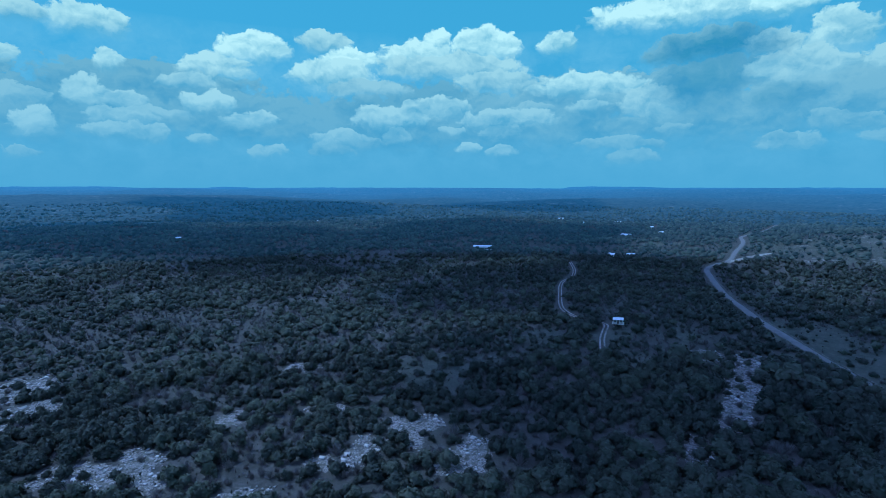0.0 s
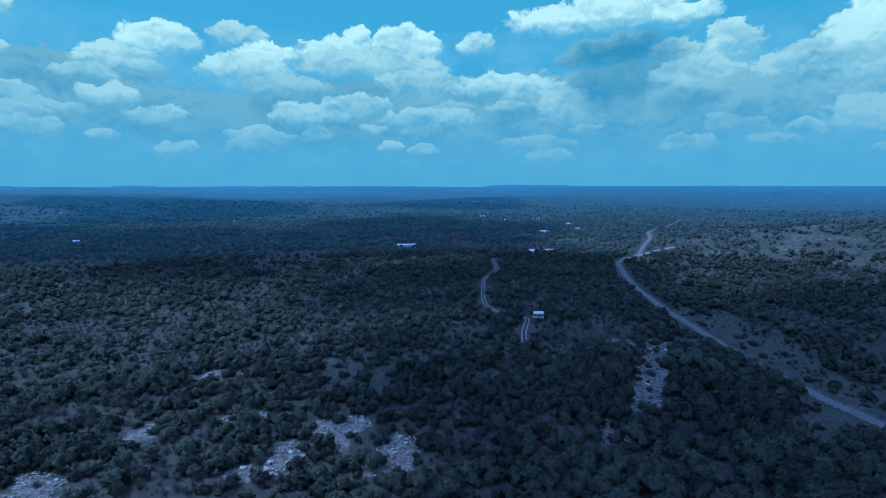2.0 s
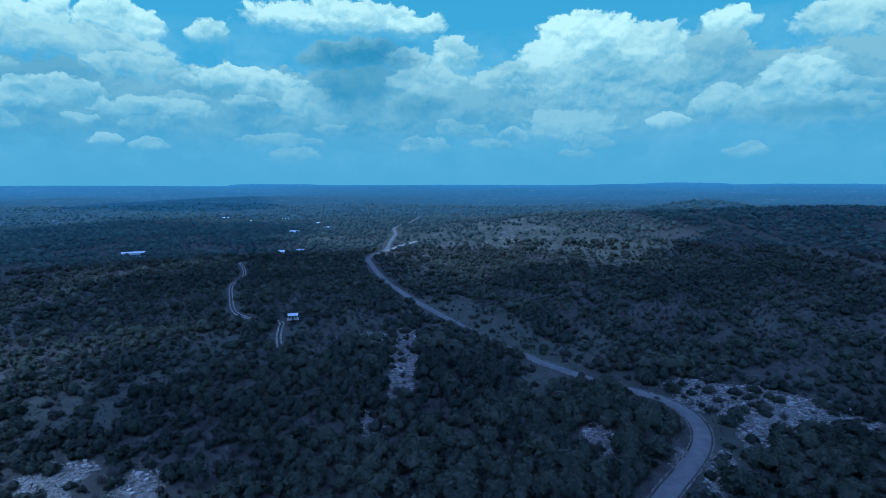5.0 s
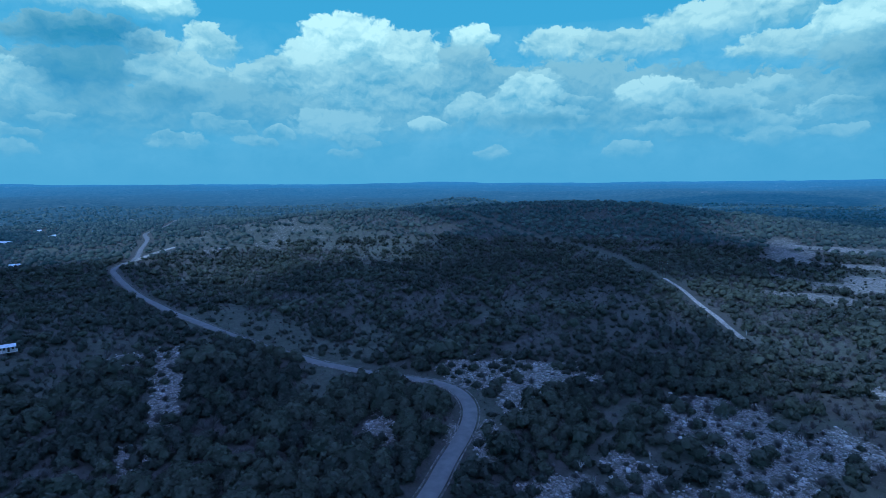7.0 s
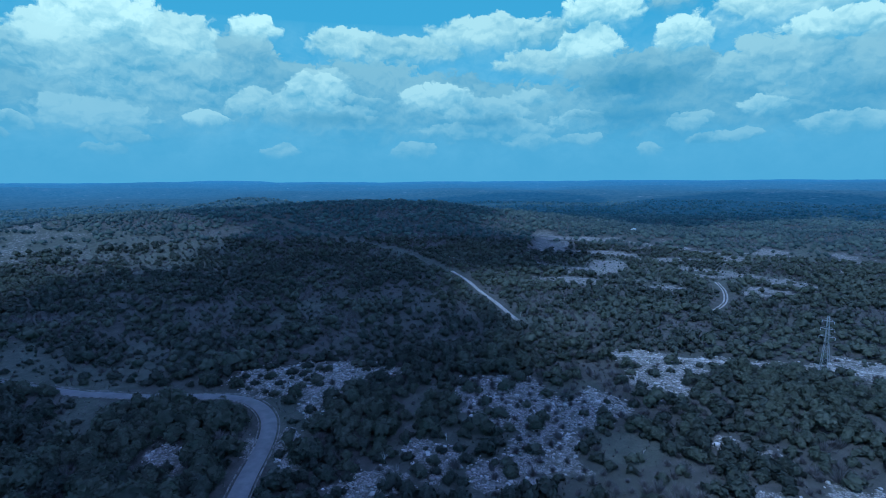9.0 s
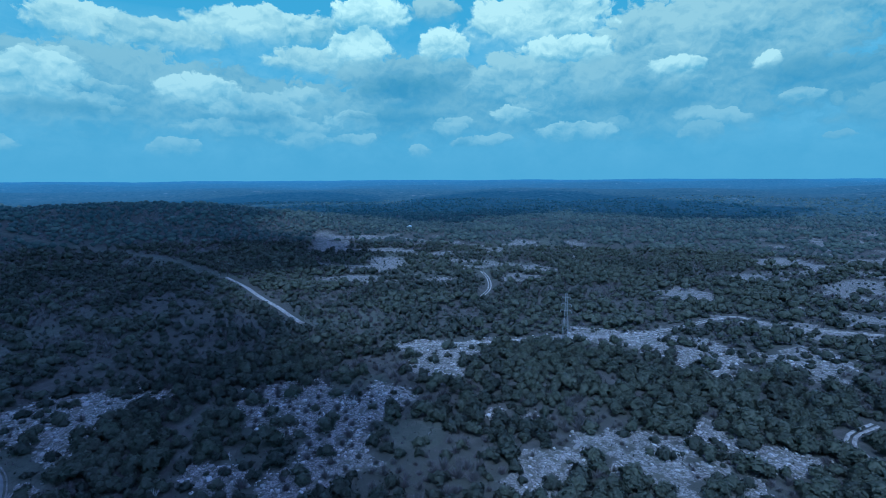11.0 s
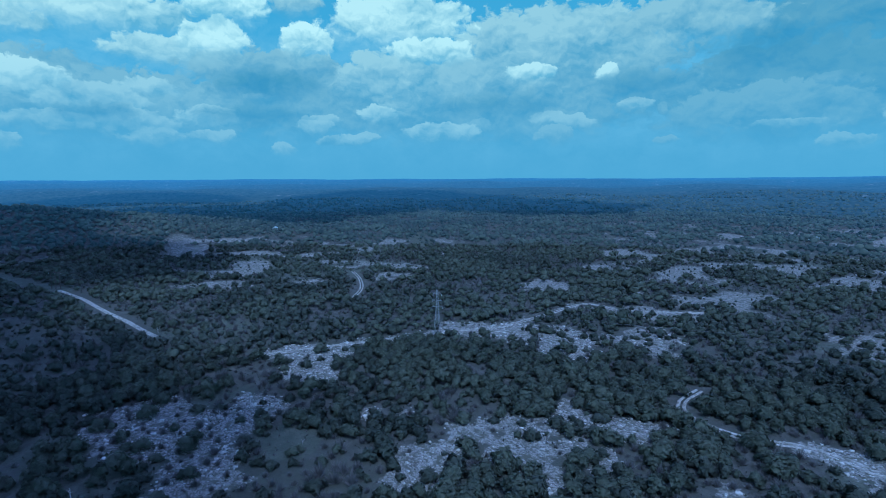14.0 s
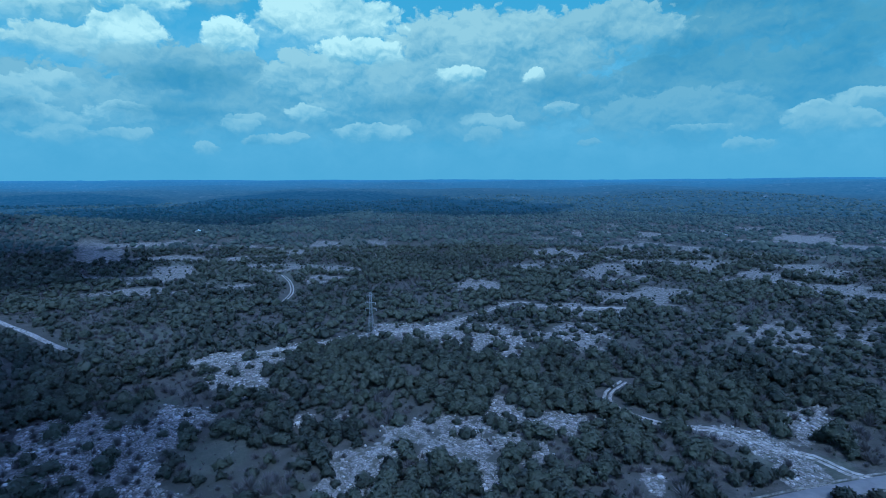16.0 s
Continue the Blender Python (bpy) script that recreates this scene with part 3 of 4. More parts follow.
# one sheet from under the drone to the horizon
g_az = np.radians(np.concatenate([np.arange(-48, 172, 0.55), np.arange(172, 312.1, 4.0)]))
g_r = np.concatenate([[0.5, 25, 50, 75, 95], 108 * np.exp(np.arange(0, 236) * math.log(4880 / 108) / 235)])
gr, ga = np.meshgrid(g_r, g_az, indexing="ij")
gx, gy = gr * np.sin(ga), gr * np.cos(ga)
ground = sheet("ground", gx, gy, height(gx, gy), M_GROUND,
               (("bare_rock", rock_at(gx, gy)), ("open_grass", grass_at(gx, gy))))
tagged(ground, "rolling limestone hill ground with dry grass and pale rock", "ground", kind="structure")


def ribbon(name, line, offsets, mat, lift, label, category, crown=0.0):
    """A strip along a line; offsets are its edges to the left and right."""
    d = np.gradient(line, axis=0)
    d /= np.linalg.norm(d, axis=1)[:, None]
    side = np.stack([d[:, 1], -d[:, 0]], -1)
    o = np.linspace(*offsets, 5)
    x = line[:, 0, None] + side[:, 0, None] * o
    y = line[:, 1, None] + side[:, 1, None] * o
    z = height(x, y) + lift + crown * (1 - (np.linspace(-1, 1, 5) ** 2))
    z[:, [0, -1]] -= lift + 0.25
    return tagged(sheet(name, x, y, z, mat), label, category, kind="structure")


ribbon("road", LINES["road"], (-3.0, 3.0), M_ASPHALT, 0.35, "two-lane worn grey asphalt country road", "road", 0.12)
ribbon("road_near", LINES["near"], (-3.0, 3.0), M_ASPHALT, 0.35, "pale worn asphalt country road beside the ranch track", "road", 0.12)
ribbon("road_spur", LINES["spur"], (-4.5, 4.5), M_CALICHE, 0.30, "pale caliche ranch entrance off the road", "road")
for key in ("road", "near"):
    for a, b_ in ((-3.45, -2.92), (2.92, 3.45)):
        ribbon("road_shoulder", LINES[key], (a, b_), M_GRAVEL, 0.33, "narrow pale gravel shoulder along the asphalt", "shoulder")
ribbon("track_cut", LINES["cut"], (-1.9, 1.9), M_CALICHE, 0.25, "pale caliche track up the power line clearing", "dirt track")
for key, gauge, half in (("cabin", 1.0, 0.6), ("bend", 0.9, 0.7), ("pylon", 1.0, 0.5), ("ranch", 0.95, 0.75)):
    for side in (-gauge, gauge):
        ribbon("wheel_track", LINES[key], (side - half, side + half), M_CALICHE, 0.25, "pale caliche wheel track of a ranch trail", "dirt track")


# ---------------------------------------------------------------- the far hills under their woods, blue haze painted in as emission
M_FAR, nt, b = material("hazed_woodland", 0.95, 0.1)
pos = position(nt)
tone = contrast(nt, link_noise(nt, pos, 0.07, 5, 0.75)[0], 0.35, 0.65)
field = contrast(nt, link_noise(nt, pos, 0.016, 5, 0.7)[0], 0.59, 0.70)
c = link_mix(nt, tone, (0.010, 0.015, 0.014), (0.060, 0.070, 0.058))
c = link_mix(nt, link_math(nt, "MULTIPLY", field, contrast(nt, link_noise(nt, pos, 0.04, 3)[0], 0.4, 0.6)), c, (0.16, 0.155, 0.14))
nt.links.new(c, b.inputs["Base Color"])
# haze is emitted by the surface itself, stronger farther out
haze_glow(nt, b)

f_az = np.radians(np.arange(-48, 172, 0.5))
f_r = 1280 * np.exp(np.arange(0, 150) * math.log(4860 / 1280) / 149)
fr, fa = np.meshgrid(f_r, f_az, indexing="ij")
fx, fy = fr * np.sin(fa), fr * np.cos(fa)
fz = height(fx, fy) + ease(1280, 1400, fr) * (1.2 + 7.0 * rough_noise(fx, fy, 24, 61, 2))
fz[0] -= 1.5
tagged(sheet("backdrop", fx, fy, fz, M_FAR), "distant wooded hills towards the horizon, glowing blue in place of haze", "distant hills", kind="structure")

# ---------------------------------------------------------------- cumulus overhead, whose shadows lie on the hills


def cloud(puffs, seed):
    """A cumulus over the shaded ground: places and half-widths of its puffs, in metres on the ground below along the sun's rays."""
    r2 = random.Random(seed)
    bm = bmesh.new()
    for x, y, rad in puffs:
        for k in range(5):
            a, q = r2.uniform(0, 2 * math.pi), rad * (0.0 if k == 0 else r2.uniform(0.45, 0.8))
            size = rad * (0.72 if k == 0 else r2.uniform(0.3, 0.5))
            m = Matrix.Translation((x + q * math.cos(a), y + q * math.sin(a), size * 0.15)) @ Matrix.Diagonal((size, size, size * 0.42, 1))
            made = bmesh.ops.create_icosphere(bm, subdivisions=3, radius=1.0, matrix=m)
            for v in made["verts"]:
                n = noise.noise(v.co * (1.7 / size)) * 0.25 + noise.noise(v.co * (4.5 / size)) * 0.12
                c = m.translation
                v.co = c + (v.co - c) * (1 + n)
                v.co.z = max(v.co.z, -0.08 * rad)
    me = bpy.data.meshes.new("cloud")
    bm.to_mesh(me)
    bm.free()
    me.polygons.foreach_set("use_smooth", np.ones(len(me.polygons), bool))
    me.materials.append(M_CLOUD)
    ob = new("cloud", me)
    ob.location = s_dir * (CLOUD_BASE / s_dir.z)
    return tagged(ob, "white cumulus cloud high over the hills", "cloud", kind="structure")


M_CLOUD, nt, b = material("cloud_droplets", 1.0, 0.0)
b.inputs["Base Color"].default_value = (0.85, 0.87, 0.9, 1)
glow = nt.nodes.new("ShaderNodeBsdfTranslucent")          # daylight that soaks through to the cloud's foot
glow.inputs[0].default_value = (0.80, 0.86, 0.95, 1)
both = nt.nodes.new("ShaderNodeMixShader")
both.inputs[0].default_value = 0.6
nt.links.new(b.outputs[0], both.inputs[1])
nt.links.new(glow.outputs[0], both.inputs[2])
nt.links.new(both.outputs[0], nt.nodes["Material Output"].inputs["Surface"])
CLOUD_BASE = 1250.0
cloud([(175, 205, 195), (120, 95, 105), (150, 28, 66), (112, 40, 70), (172, 62, 72), (202, 28, 42), (330, 185, 160), (530, 190, 200), (130, 420, 180)], 1)
cloud([(-260, 770, 300), (100, 950, 300), (-640, 900, 320)], 2)
cloud([(930, 420, 330), (760, 230, 190)], 3)
cloud([(1150, -150, 300), (1350, -300, 420), (1150, -820, 330), (1750, -650, 500), (2100, 100, 500)], 4)
cloud([(-500, 1700, 420), (300, 2000, 380)], 5)

# ---------------------------------------------------------------- woods


def core(rs, rings, seg, w, h, low):
    """A lumpy closed crown: vertices and triangles."""
    v = [(0, 0, low * h)]
    for k in range(rings):
        a = (k + 0.6) / rings * math.pi * 0.5
        e = math.sin(a * 2) if k < rings * 0.35 else 1.0
        rad = 0.5 * w * math.cos(a * 0.92 - 0.12) * (0.8 + 0.2 * e)
        zz = h * (low + (1 - low) * math.sin(a))
        for s in range(seg):
            t = (s + 0.5 * (k % 2)) / seg * 2 * math.pi
            q = rad * rs.uniform(0.78, 1.18)
            v.append((q * math.cos(t), q * math.sin(t), zz * rs.uniform(0.93, 1.05)))
    v.append((rs.uniform(-0.1, 0.1) * w, rs.uniform(-0.1, 0.1) * w, h))
    f = [(0, 1 + (s + 1) % seg, 1 + s) for s in range(seg)]
    for k in range(rings - 1):
        a, b_ = 1 + k * seg, 1 + (k + 1) * seg
        for s in range(seg):
            n = (s + 1) % seg
            f += [(a + s, a + n, b_ + s), (a + n, b_ + n, b_ + s)]
    a = 1 + (rings - 1) * seg
    f += [(a + s, a + (s + 1) % seg, len(v) - 1) for s in range(seg)]
    return np.array(v, float), np.array(f, int)


def add_clumps(rs, v, f, count, size, lift=1.07):
    """Leaf clumps, small tilted triangles, over the skin of a crown."""
    tri = v[f]
    area = np.linalg.norm(np.cross(tri[:, 1] - tri[:, 0], tri[:, 2] - tri[:, 0]), axis=1) * (0.35 + (tri[:, :, 2].mean(1) > v[:, 2].mean() * 0.5))
    pick = rs.choice(len(f), count, p=area / area.sum())
    u = rs.dirichlet((1, 1, 1), count)
    c = np.einsum("nij,ni->nj", tri[pick], u)
    mid = np.array([0, 0, v[:, 2].mean() * 0.8])
    out = c - mid
    out /= np.linalg.norm(out, axis=1)[:, None]
    c = mid + (c - mid) * lift * rs.uniform(0.90, 1.09, (count, 1))
    n = out + rs.normal(0, 0.75, (count, 3)) + (0, 0, 0.6)
    n /= np.linalg.norm(n, axis=1)[:, None]
    a = np.cross(n, rs.normal(0, 1, (count, 3)))
    a /= np.linalg.norm(a, axis=1)[:, None]
    b_ = np.cross(n, a)
    s = size * rs.uniform(0.6, 1.5, (count, 1))
    nv = np.stack([c + a * s, c - 0.5 * a * s + 0.8 * b_ * s, c - 0.5 * a * s - 0.8 * b_ * s], 1).reshape(-1, 3)
    nf = np.arange(count * 3).reshape(-1, 3) + len(v)
    return np.vstack([v, nv]), np.vstack([f, nf])


def twigs(rs, count, w, h, thick):
    """A bare bush: thin slivers that fan out and up."""
    t = rs.uniform(0, 2 * math.pi, count)
    lean = rs.uniform(0.1, 1.15, count)
    d = np.stack([np.cos(t) * np.sin(lean), np.sin(t) * np.sin(lean), np.cos(lean)], -1)
    base = d * rs.uniform(0.0, 0.45, (count, 1)) * (w / 2, w / 2, h)
    tip = d * rs.uniform(0.7, 1.1, (count, 1)) * (w / 2, w / 2, h)
    side = np.cross(d, rs.normal(0, 1, (count, 3)))
    side /= np.linalg.norm(side, axis=1)[:, None]
    v = np.stack([base - side * thick, base + side * thick, tip], 1).reshape(-1, 3)
    return v, np.arange(count * 3).reshape(-1, 3)


def outward(v, share=0.6):
    """Normals that follow the crown's round form, with a little of each clump's own tilt left to chance."""
    mid = np.array([0, 0, v[:, 2].max() * 0.30])
    n = (v - mid) * (1.0, 1.0, 1.35)
    n /= np.linalg.norm(n, axis=1)[:, None] + 1e-6
    n += np.random.default_rng(len(v)).normal(0, (1 - share) * 0.9, n.shape)
    return n / np.linalg.norm(n, axis=1)[:, None]


def tri_mesh(name, v, f, mat, normals=None):
    me = bpy.data.meshes.new(name)
    me.vertices.add(len(v))
    me.vertices.foreach_set("co", np.asarray(v, np.float32).ravel())
    me.loops.add(len(f) * 3)
    me.loops.foreach_set("vertex_index", np.asarray(f, np.int32).ravel())
    me.polygons.add(len(f))
    me.polygons.foreach_set("loop_start", np.arange(0, len(f) * 3, 3, dtype=np.int32))
    me.update(calc_edges=True)
    if normals is not None:
        me.polygons.foreach_set("use_smooth", np.ones(len(f), bool))
        me.normals_split_custom_set_from_vertices(np.asarray(normals, np.float32))
    me.materials.append(mat)
    return me


def plant(rs, protos, x, y, z, size, tall):
    """Many plants, each a turned and sized copy of one of the given shapes, in one array."""
    vs, fs, ns, start = [], [], [], 0
    kind = rs.integers(0, len(protos), len(x))
    for k, (v, f) in enumerate(protos):
        on = np.where(kind == k)[0]
        if not len(on):
            continue
        nv = outward(v)
        t = rs.uniform(0, 2 * math.pi, len(on))
        c, s = np.cos(t)[:, None], np.sin(t)[:, None]
        sx = size[on, None]
        px = (v[:, 0] * c - v[:, 1] * s) * sx + x[on, None]
        py = (v[:, 0] * s + v[:, 1] * c) * sx + y[on, None]
        pz = v[:, 2] * sx * tall[on, None] + z[on, None]
        vs.append(np.stack([px, py, pz], -1).reshape(-1, 3))
        ns.append(np.stack([nv[:, 0] * c - nv[:, 1] * s, nv[:, 0] * s + nv[:, 1] * c, np.broadcast_to(nv[:, 2], px.shape)], -1).reshape(-1, 3))
        fs.append((f[None] + (np.arange(len(on)) * len(v))[:, None, None] + start).reshape(-1, 3))
        start += len(on) * len(v)
    return np.vstack(vs), np.vstack(fs), np.vstack(ns)


def scatter(rs, r0, r1, gap, az0=-46.0, az1=170.0):
    """Places on a shaken grid within a ring before the camera."""
    n = int(2 * r1 / gap) + 2
    i, j = np.meshgrid(np.arange(n), np.arange(n), indexing="ij")
    x = (i.ravel() - n / 2 + 0.5 * (j.ravel() % 2) + rs.uniform(-0.42, 0.42, n * n)) * gap
    y = (j.ravel() - n / 2 + rs.uniform(-0.42, 0.42, n * n)) * gap
    r, az = np.hypot(x, y), np.degrees(np.arctan2(x, y))
    on = (r >= r0) & (r < r1) & (((az > az0) & (az < az1)) | (az + 360 < az1))
    return x[on], y[on]


def wooded(rs, x, y):
    """Keeps the places where trees stand."""
    cover = 0.97 - 0.65 * ease(0.60, 0.76, rough_noise(x, y, 70, 21)) * ease(90, 400, np.hypot(x, y))
    cover = np.minimum(cover, 1 - 0.98 * ease(0.2, 0.6, rock_at(x, y)))
    cover = np.minimum(cover, 1 - (0.98 - 0.30 * ease(300, 420, np.hypot(x, y))) * opening(x, y, GRASS_FRONT + GRASS_VALLEY + GRASS_LINE, 0.9))
    cover = np.minimum(cover, 1 - 0.38 * opening(x, y, SPARSE, 0.8))
    cover = np.minimum(cover, 1 - 0.78 * gaps(x, y))
    keep = rs.uniform(0, 1, len(x)) < cover
    for key, wide in CLEAR.items():
        keep &= off_line(x, y, LINES[key]) > wide
    az = np.degrees(np.arctan2(x, y))
    keep &= (off_line(x, y, LINES["road"]) > 11.5) | (az < 40) | (az > 57) | (np.abs(np.hypot(x, y) - 262) > 66)        # mown verge before the bend
    return keep


def species(rs, x, y):
    """0 juniper, 1 oak, 2 bare brush."""
    m = rough_noise(x, y, 55, 77, 2) + rs.uniform(-0.22, 0.22, len(x))
    g = rough_noise(x, y, 26, 131, 2) + rs.uniform(-0.24, 0.24, len(x))
    r, az = np.hypot(x, y), np.degrees(np.arctan2(x, y))
    dry = np.maximum(ease(88, 112, az), ease(4, -14, az) * ease(900, 500, r))        # paler, drier slopes
    kind = np.where(m > 0.55 - 0.07 * dry, 1, 0)
    moist = ease(18, 26, az) * ease(66, 58, az) * ease(300, 240, r)        # closed woods down in the valley
    return np.where(g > 0.66 + 0.12 * moist - 0.06 * dry * np.maximum(ease(60, 100, az), ease(190, 240, r) * ease(0, -12, az)) - 0.01 * dry, 2, kind)


rs = np.random.default_rng(7)
KINDS = [("juniper", M_JUNIPER, 5.6, 4.2), ("oak", M_OAK, 6.6, 4.7), ("brush", M_TWIG, 4.6, 2.7)]


def lobed(r2, w, h, low, lobes, rings, seg, count, size, pointed):
    """A crown of several overlapping lobes with loose leaf clumps on them."""
    vs, fs, start = [], [], 0
    for k in range(lobes):
        a = 2 * math.pi * (k / max(1, lobes - 1) + r2.uniform(-0.1, 0.1))
        off = 0.0 if k == 0 else w * r2.uniform(0.20, 0.34)
        lw = w * (0.74 if k == 0 else r2.uniform(0.36, 0.56)) if lobes > 1 else w
        lh = h * (1.0 if k == 0 else r2.uniform(0.50, 0.86))
        v, f = core(r2, rings, seg, lw, lh, low)
        if pointed:
            v[:, :2] *= (1.12 - 0.5 * (v[:, 2:] / lh) ** 2)
        if count > 20:
            v = v * 0.74 + (0, 0, 0.05 * lh)
        v[:, 0] += off * math.cos(a)
        v[:, 1] += off * math.sin(a)
        vs.append(v)
        fs.append(f + start)
        start += len(v)
    v, f = np.vstack(vs), np.vstack(fs)
    return add_clumps(r2, v, f, count, size, 1.22) if count else (v, f)


def shapes(level, which):
    """Crown shapes for a kind of plant at a given fineness."""
    name, mat, w, h = KINDS[which]
    out = []
    for k in range(9):
        r2 = np.random.default_rng(100 * level + 10 * which + k)
        if which == 2:
            out.append(twigs(r2, (95, 24, 8, 6)[level], w, h, (0.085, 0.20, 0.48, 0.8)[level]))
            continue
        low = (0.05, 0.20)[which]
        lobes, rings, seg, count, size = ((4, 2, 5, 240, 0.40), (1, 2, 5, 38, 0.62), (1, 2, 4, 0, 1.5), (1, 2, 4, 0, 1.0))[level]
        out.append(lobed(r2, w, h, low, lobes, rings, seg, count, size, which == 0 and level == 0))
    return out


LEVELS = [(104, 240, 4.1), (240, 620, 4.9), (620, 1320, 6.8), (1320, 1950, 12.0)]
for level, (r0, r1, gap) in enumerate(LEVELS):
    x, y = scatter(rs, r0, r1, gap)
    keep = wooded(rs, x, y)
    x, y = x[keep], y[keep]
    kind = species(rs, x, y)
    for which, (name, mat, w, h) in enumerate(KINDS):
        on = kind == which
        xx, yy = x[on], y[on]
        size = np.clip(np.exp(rs.normal(-0.08, 0.28, len(xx))), 0.45, 1.6) * (0.98, 0.98, 1.0, 1.25)[level]
        if level < 2:
            rr, aa = np.hypot(xx, yy), np.degrees(np.arctan2(xx, yy))
            size *= 1 + 0.2 * ease(18, 26, aa) * ease(64, 56, aa) * ease(300, 240, rr)
        tall = rs.uniform(0.75, 1.15, len(xx)) * (1.0, 1.05, 0.95, 0.9)[level]
        v, f, nrm = plant(rs, shapes(level, which), xx, yy, height(xx, yy) + (-0.15, -0.15, -0.15, 2.0)[level], size, tall)
        label = ("dense dark green juniper woodland on the hills", "olive green live oak crowns among the junipers", "grey leafless brush between the trees")[which]
        # the two outer rings take the leaves with haze emission
        tagged(new(name + "_woods", tri_mesh(name + "_woods", v, f, mat if level < 2 else HAZED_LEAVES[which], nrm if which < 2 else None)), label, ("juniper woods", "oak woods", "brush")[which], kind="stuff")


# undergrowth: low tufts of grass and scrub between the trees
rs = np.random.default_rng(61)
ux, uy = scatter(rs, 108, 250, 2.1)
on = rs.uniform(0, 1, len(ux)) < 0.75 * (1 - 0.75 * rock_at(ux, uy)) * (0.35 + 0.65 * ease(0.35, 0.6, rough_noise(ux, uy, 8, 91)))
for key, wide in CLEAR.items():
    on &= off_line(ux, uy, LINES[key]) > min(wide, 4.4)
ux, uy = ux[on], uy[on]
kind = rs.uniform(0, 1, len(ux))
for which, (lo, hi) in enumerate(((0.0, 0.5), (0.5, 1.0))):
    on = (kind >= lo) & (kind < hi)
    protos = [twigs(np.random.default_rng(300 + k), 6, 1.1, 0.7, 0.16) for k in range(6)]
    v, f, _ = plant(rs, protos, ux[on], uy[on], height(ux[on], uy[on]) - 0.05, rs.uniform(0.5, 1.5, on.sum()), rs.uniform(0.6, 1.3, on.sum()))
    tagged(new("scrub", tri_mesh("scrub", v, f, (M_JUNIPER, M_TWIG)[which])), ("low dark green scrub between the trees", "low dry grey grass and scrub between the trees")[which], "scrub", kind="stuff")
rs = np.random.default_rng(67)
ux, uy = scatter(rs, 240, 560, 3.9)
on = rs.uniform(0, 1, len(ux)) < 0.8 * (1 - 0.7 * rock_at(ux, uy)) * (0.3 + 0.7 * ease(0.35, 0.6, rough_noise(ux, uy, 14, 93)))
for key, wide in CLEAR.items():
    on &= off_line(ux, uy, LINES[key]) > min(wide, 4.4)
ux, uy = ux[on], uy[on]
kind = rs.uniform(0, 1, len(ux))
for which, (lo, hi) in enumerate(((0.0, 0.6), (0.6, 1.0))):
    on = (kind >= lo) & (kind < hi)
    protos = [core(np.random.default_rng(320 + k), 2, 4, 2.0, 1.3, 0.0) for k in range(6)] if which == 0 else [twigs(np.random.default_rng(330 + k), 7, 2.2, 1.3, 0.26) for k in range(6)]
    v, f, nrm = plant(rs, protos, ux[on], uy[on], height(ux[on], uy[on]) - 0.05, rs.uniform(0.5, 1.5, on.sum()), rs.uniform(0.6, 1.3, on.sum()))
    tagged(new("scrub", tri_mesh("scrub", v, f, (M_JUNIPER, M_TWIG)[which], nrm if which == 0 else None)), ("low dark green bushes over the open slopes", "dry grey scrub over the open slopes")[which], "scrub", kind="stuff")
# ---------------------------------------------------------------- single things


def part(name, bm, mat, parent, label=""):
    """Links a bmesh as one mesh object under a thing or a part."""
    me = bpy.data.meshes.new(name)
    bm.to_mesh(me)
    bm.free()
    me.materials.append(mat)
    ob = new(name, me)
    ob.parent = parent
    return tagged(ob, label)


def mesh_part(name, me, parent, label=""):
    ob = new(name, me)
    ob.parent = parent
    return tagged(ob, label)


def thing(name, m, label, category, group=""):
    ob = new(name)
    ob.matrix_world = m
    return tagged(ob, label, category, group)


def box(x0, y0, z0, x1, y1, z1, bevel=0.0):
    bm = bmesh.new()
    bmesh.ops.create_cube(bm, size=1.0, matrix=Matrix.Translation(((x0 + x1) / 2, (y0 + y1) / 2, (z0 + z1) / 2)) @ Matrix.Diagonal((x1 - x0, y1 - y0, z1 - z0, 1)))
    if bevel:
        bmesh.ops.bevel(bm, geom=list(bm.edges), offset=bevel, segments=1, affect="EDGES")
    return bm


def rod(a, b_, r0, r1=None, seg=6):
    """A tapered bar from a to b."""
    a, b_ = Vector(a), Vector(b_)
    d = b_ - a
    m = Matrix.Translation((a + b_) / 2) @ d.to_track_quat("Z", "Y").to_matrix().to_4x4()
    bm = bmesh.new()
    bmesh.ops.create_cone(bm, cap_ends=True, segments=seg, radius1=r0, radius2=r0 if r1 is None else r1, depth=d.length, matrix=m)
    return bm


def joined(*parts):
    out = bmesh.new()
    for bm in parts:
        me = bpy.data.meshes.new("bit")
        bm.to_mesh(me)
        bm.free()
        out.from_mesh(me)
        bpy.data.meshes.remove(me)
    return out


def spot(x, y, sink=0.0):
    return float(height(np.array([x]), np.array([y]))[0]) - sink


def plain(name, low, high, rough=0.6, metal=0.0, scale=1.5):
    m, nt, b = material(name, rough, 0.4)
    b.inputs["Metallic"].default_value = metal
    nt.links.new(link_mix(nt, contrast(nt, link_noise(nt, position(nt), scale, 4)[0], 0.3, 0.7), low, high), b.inputs["Base Color"])
    return m


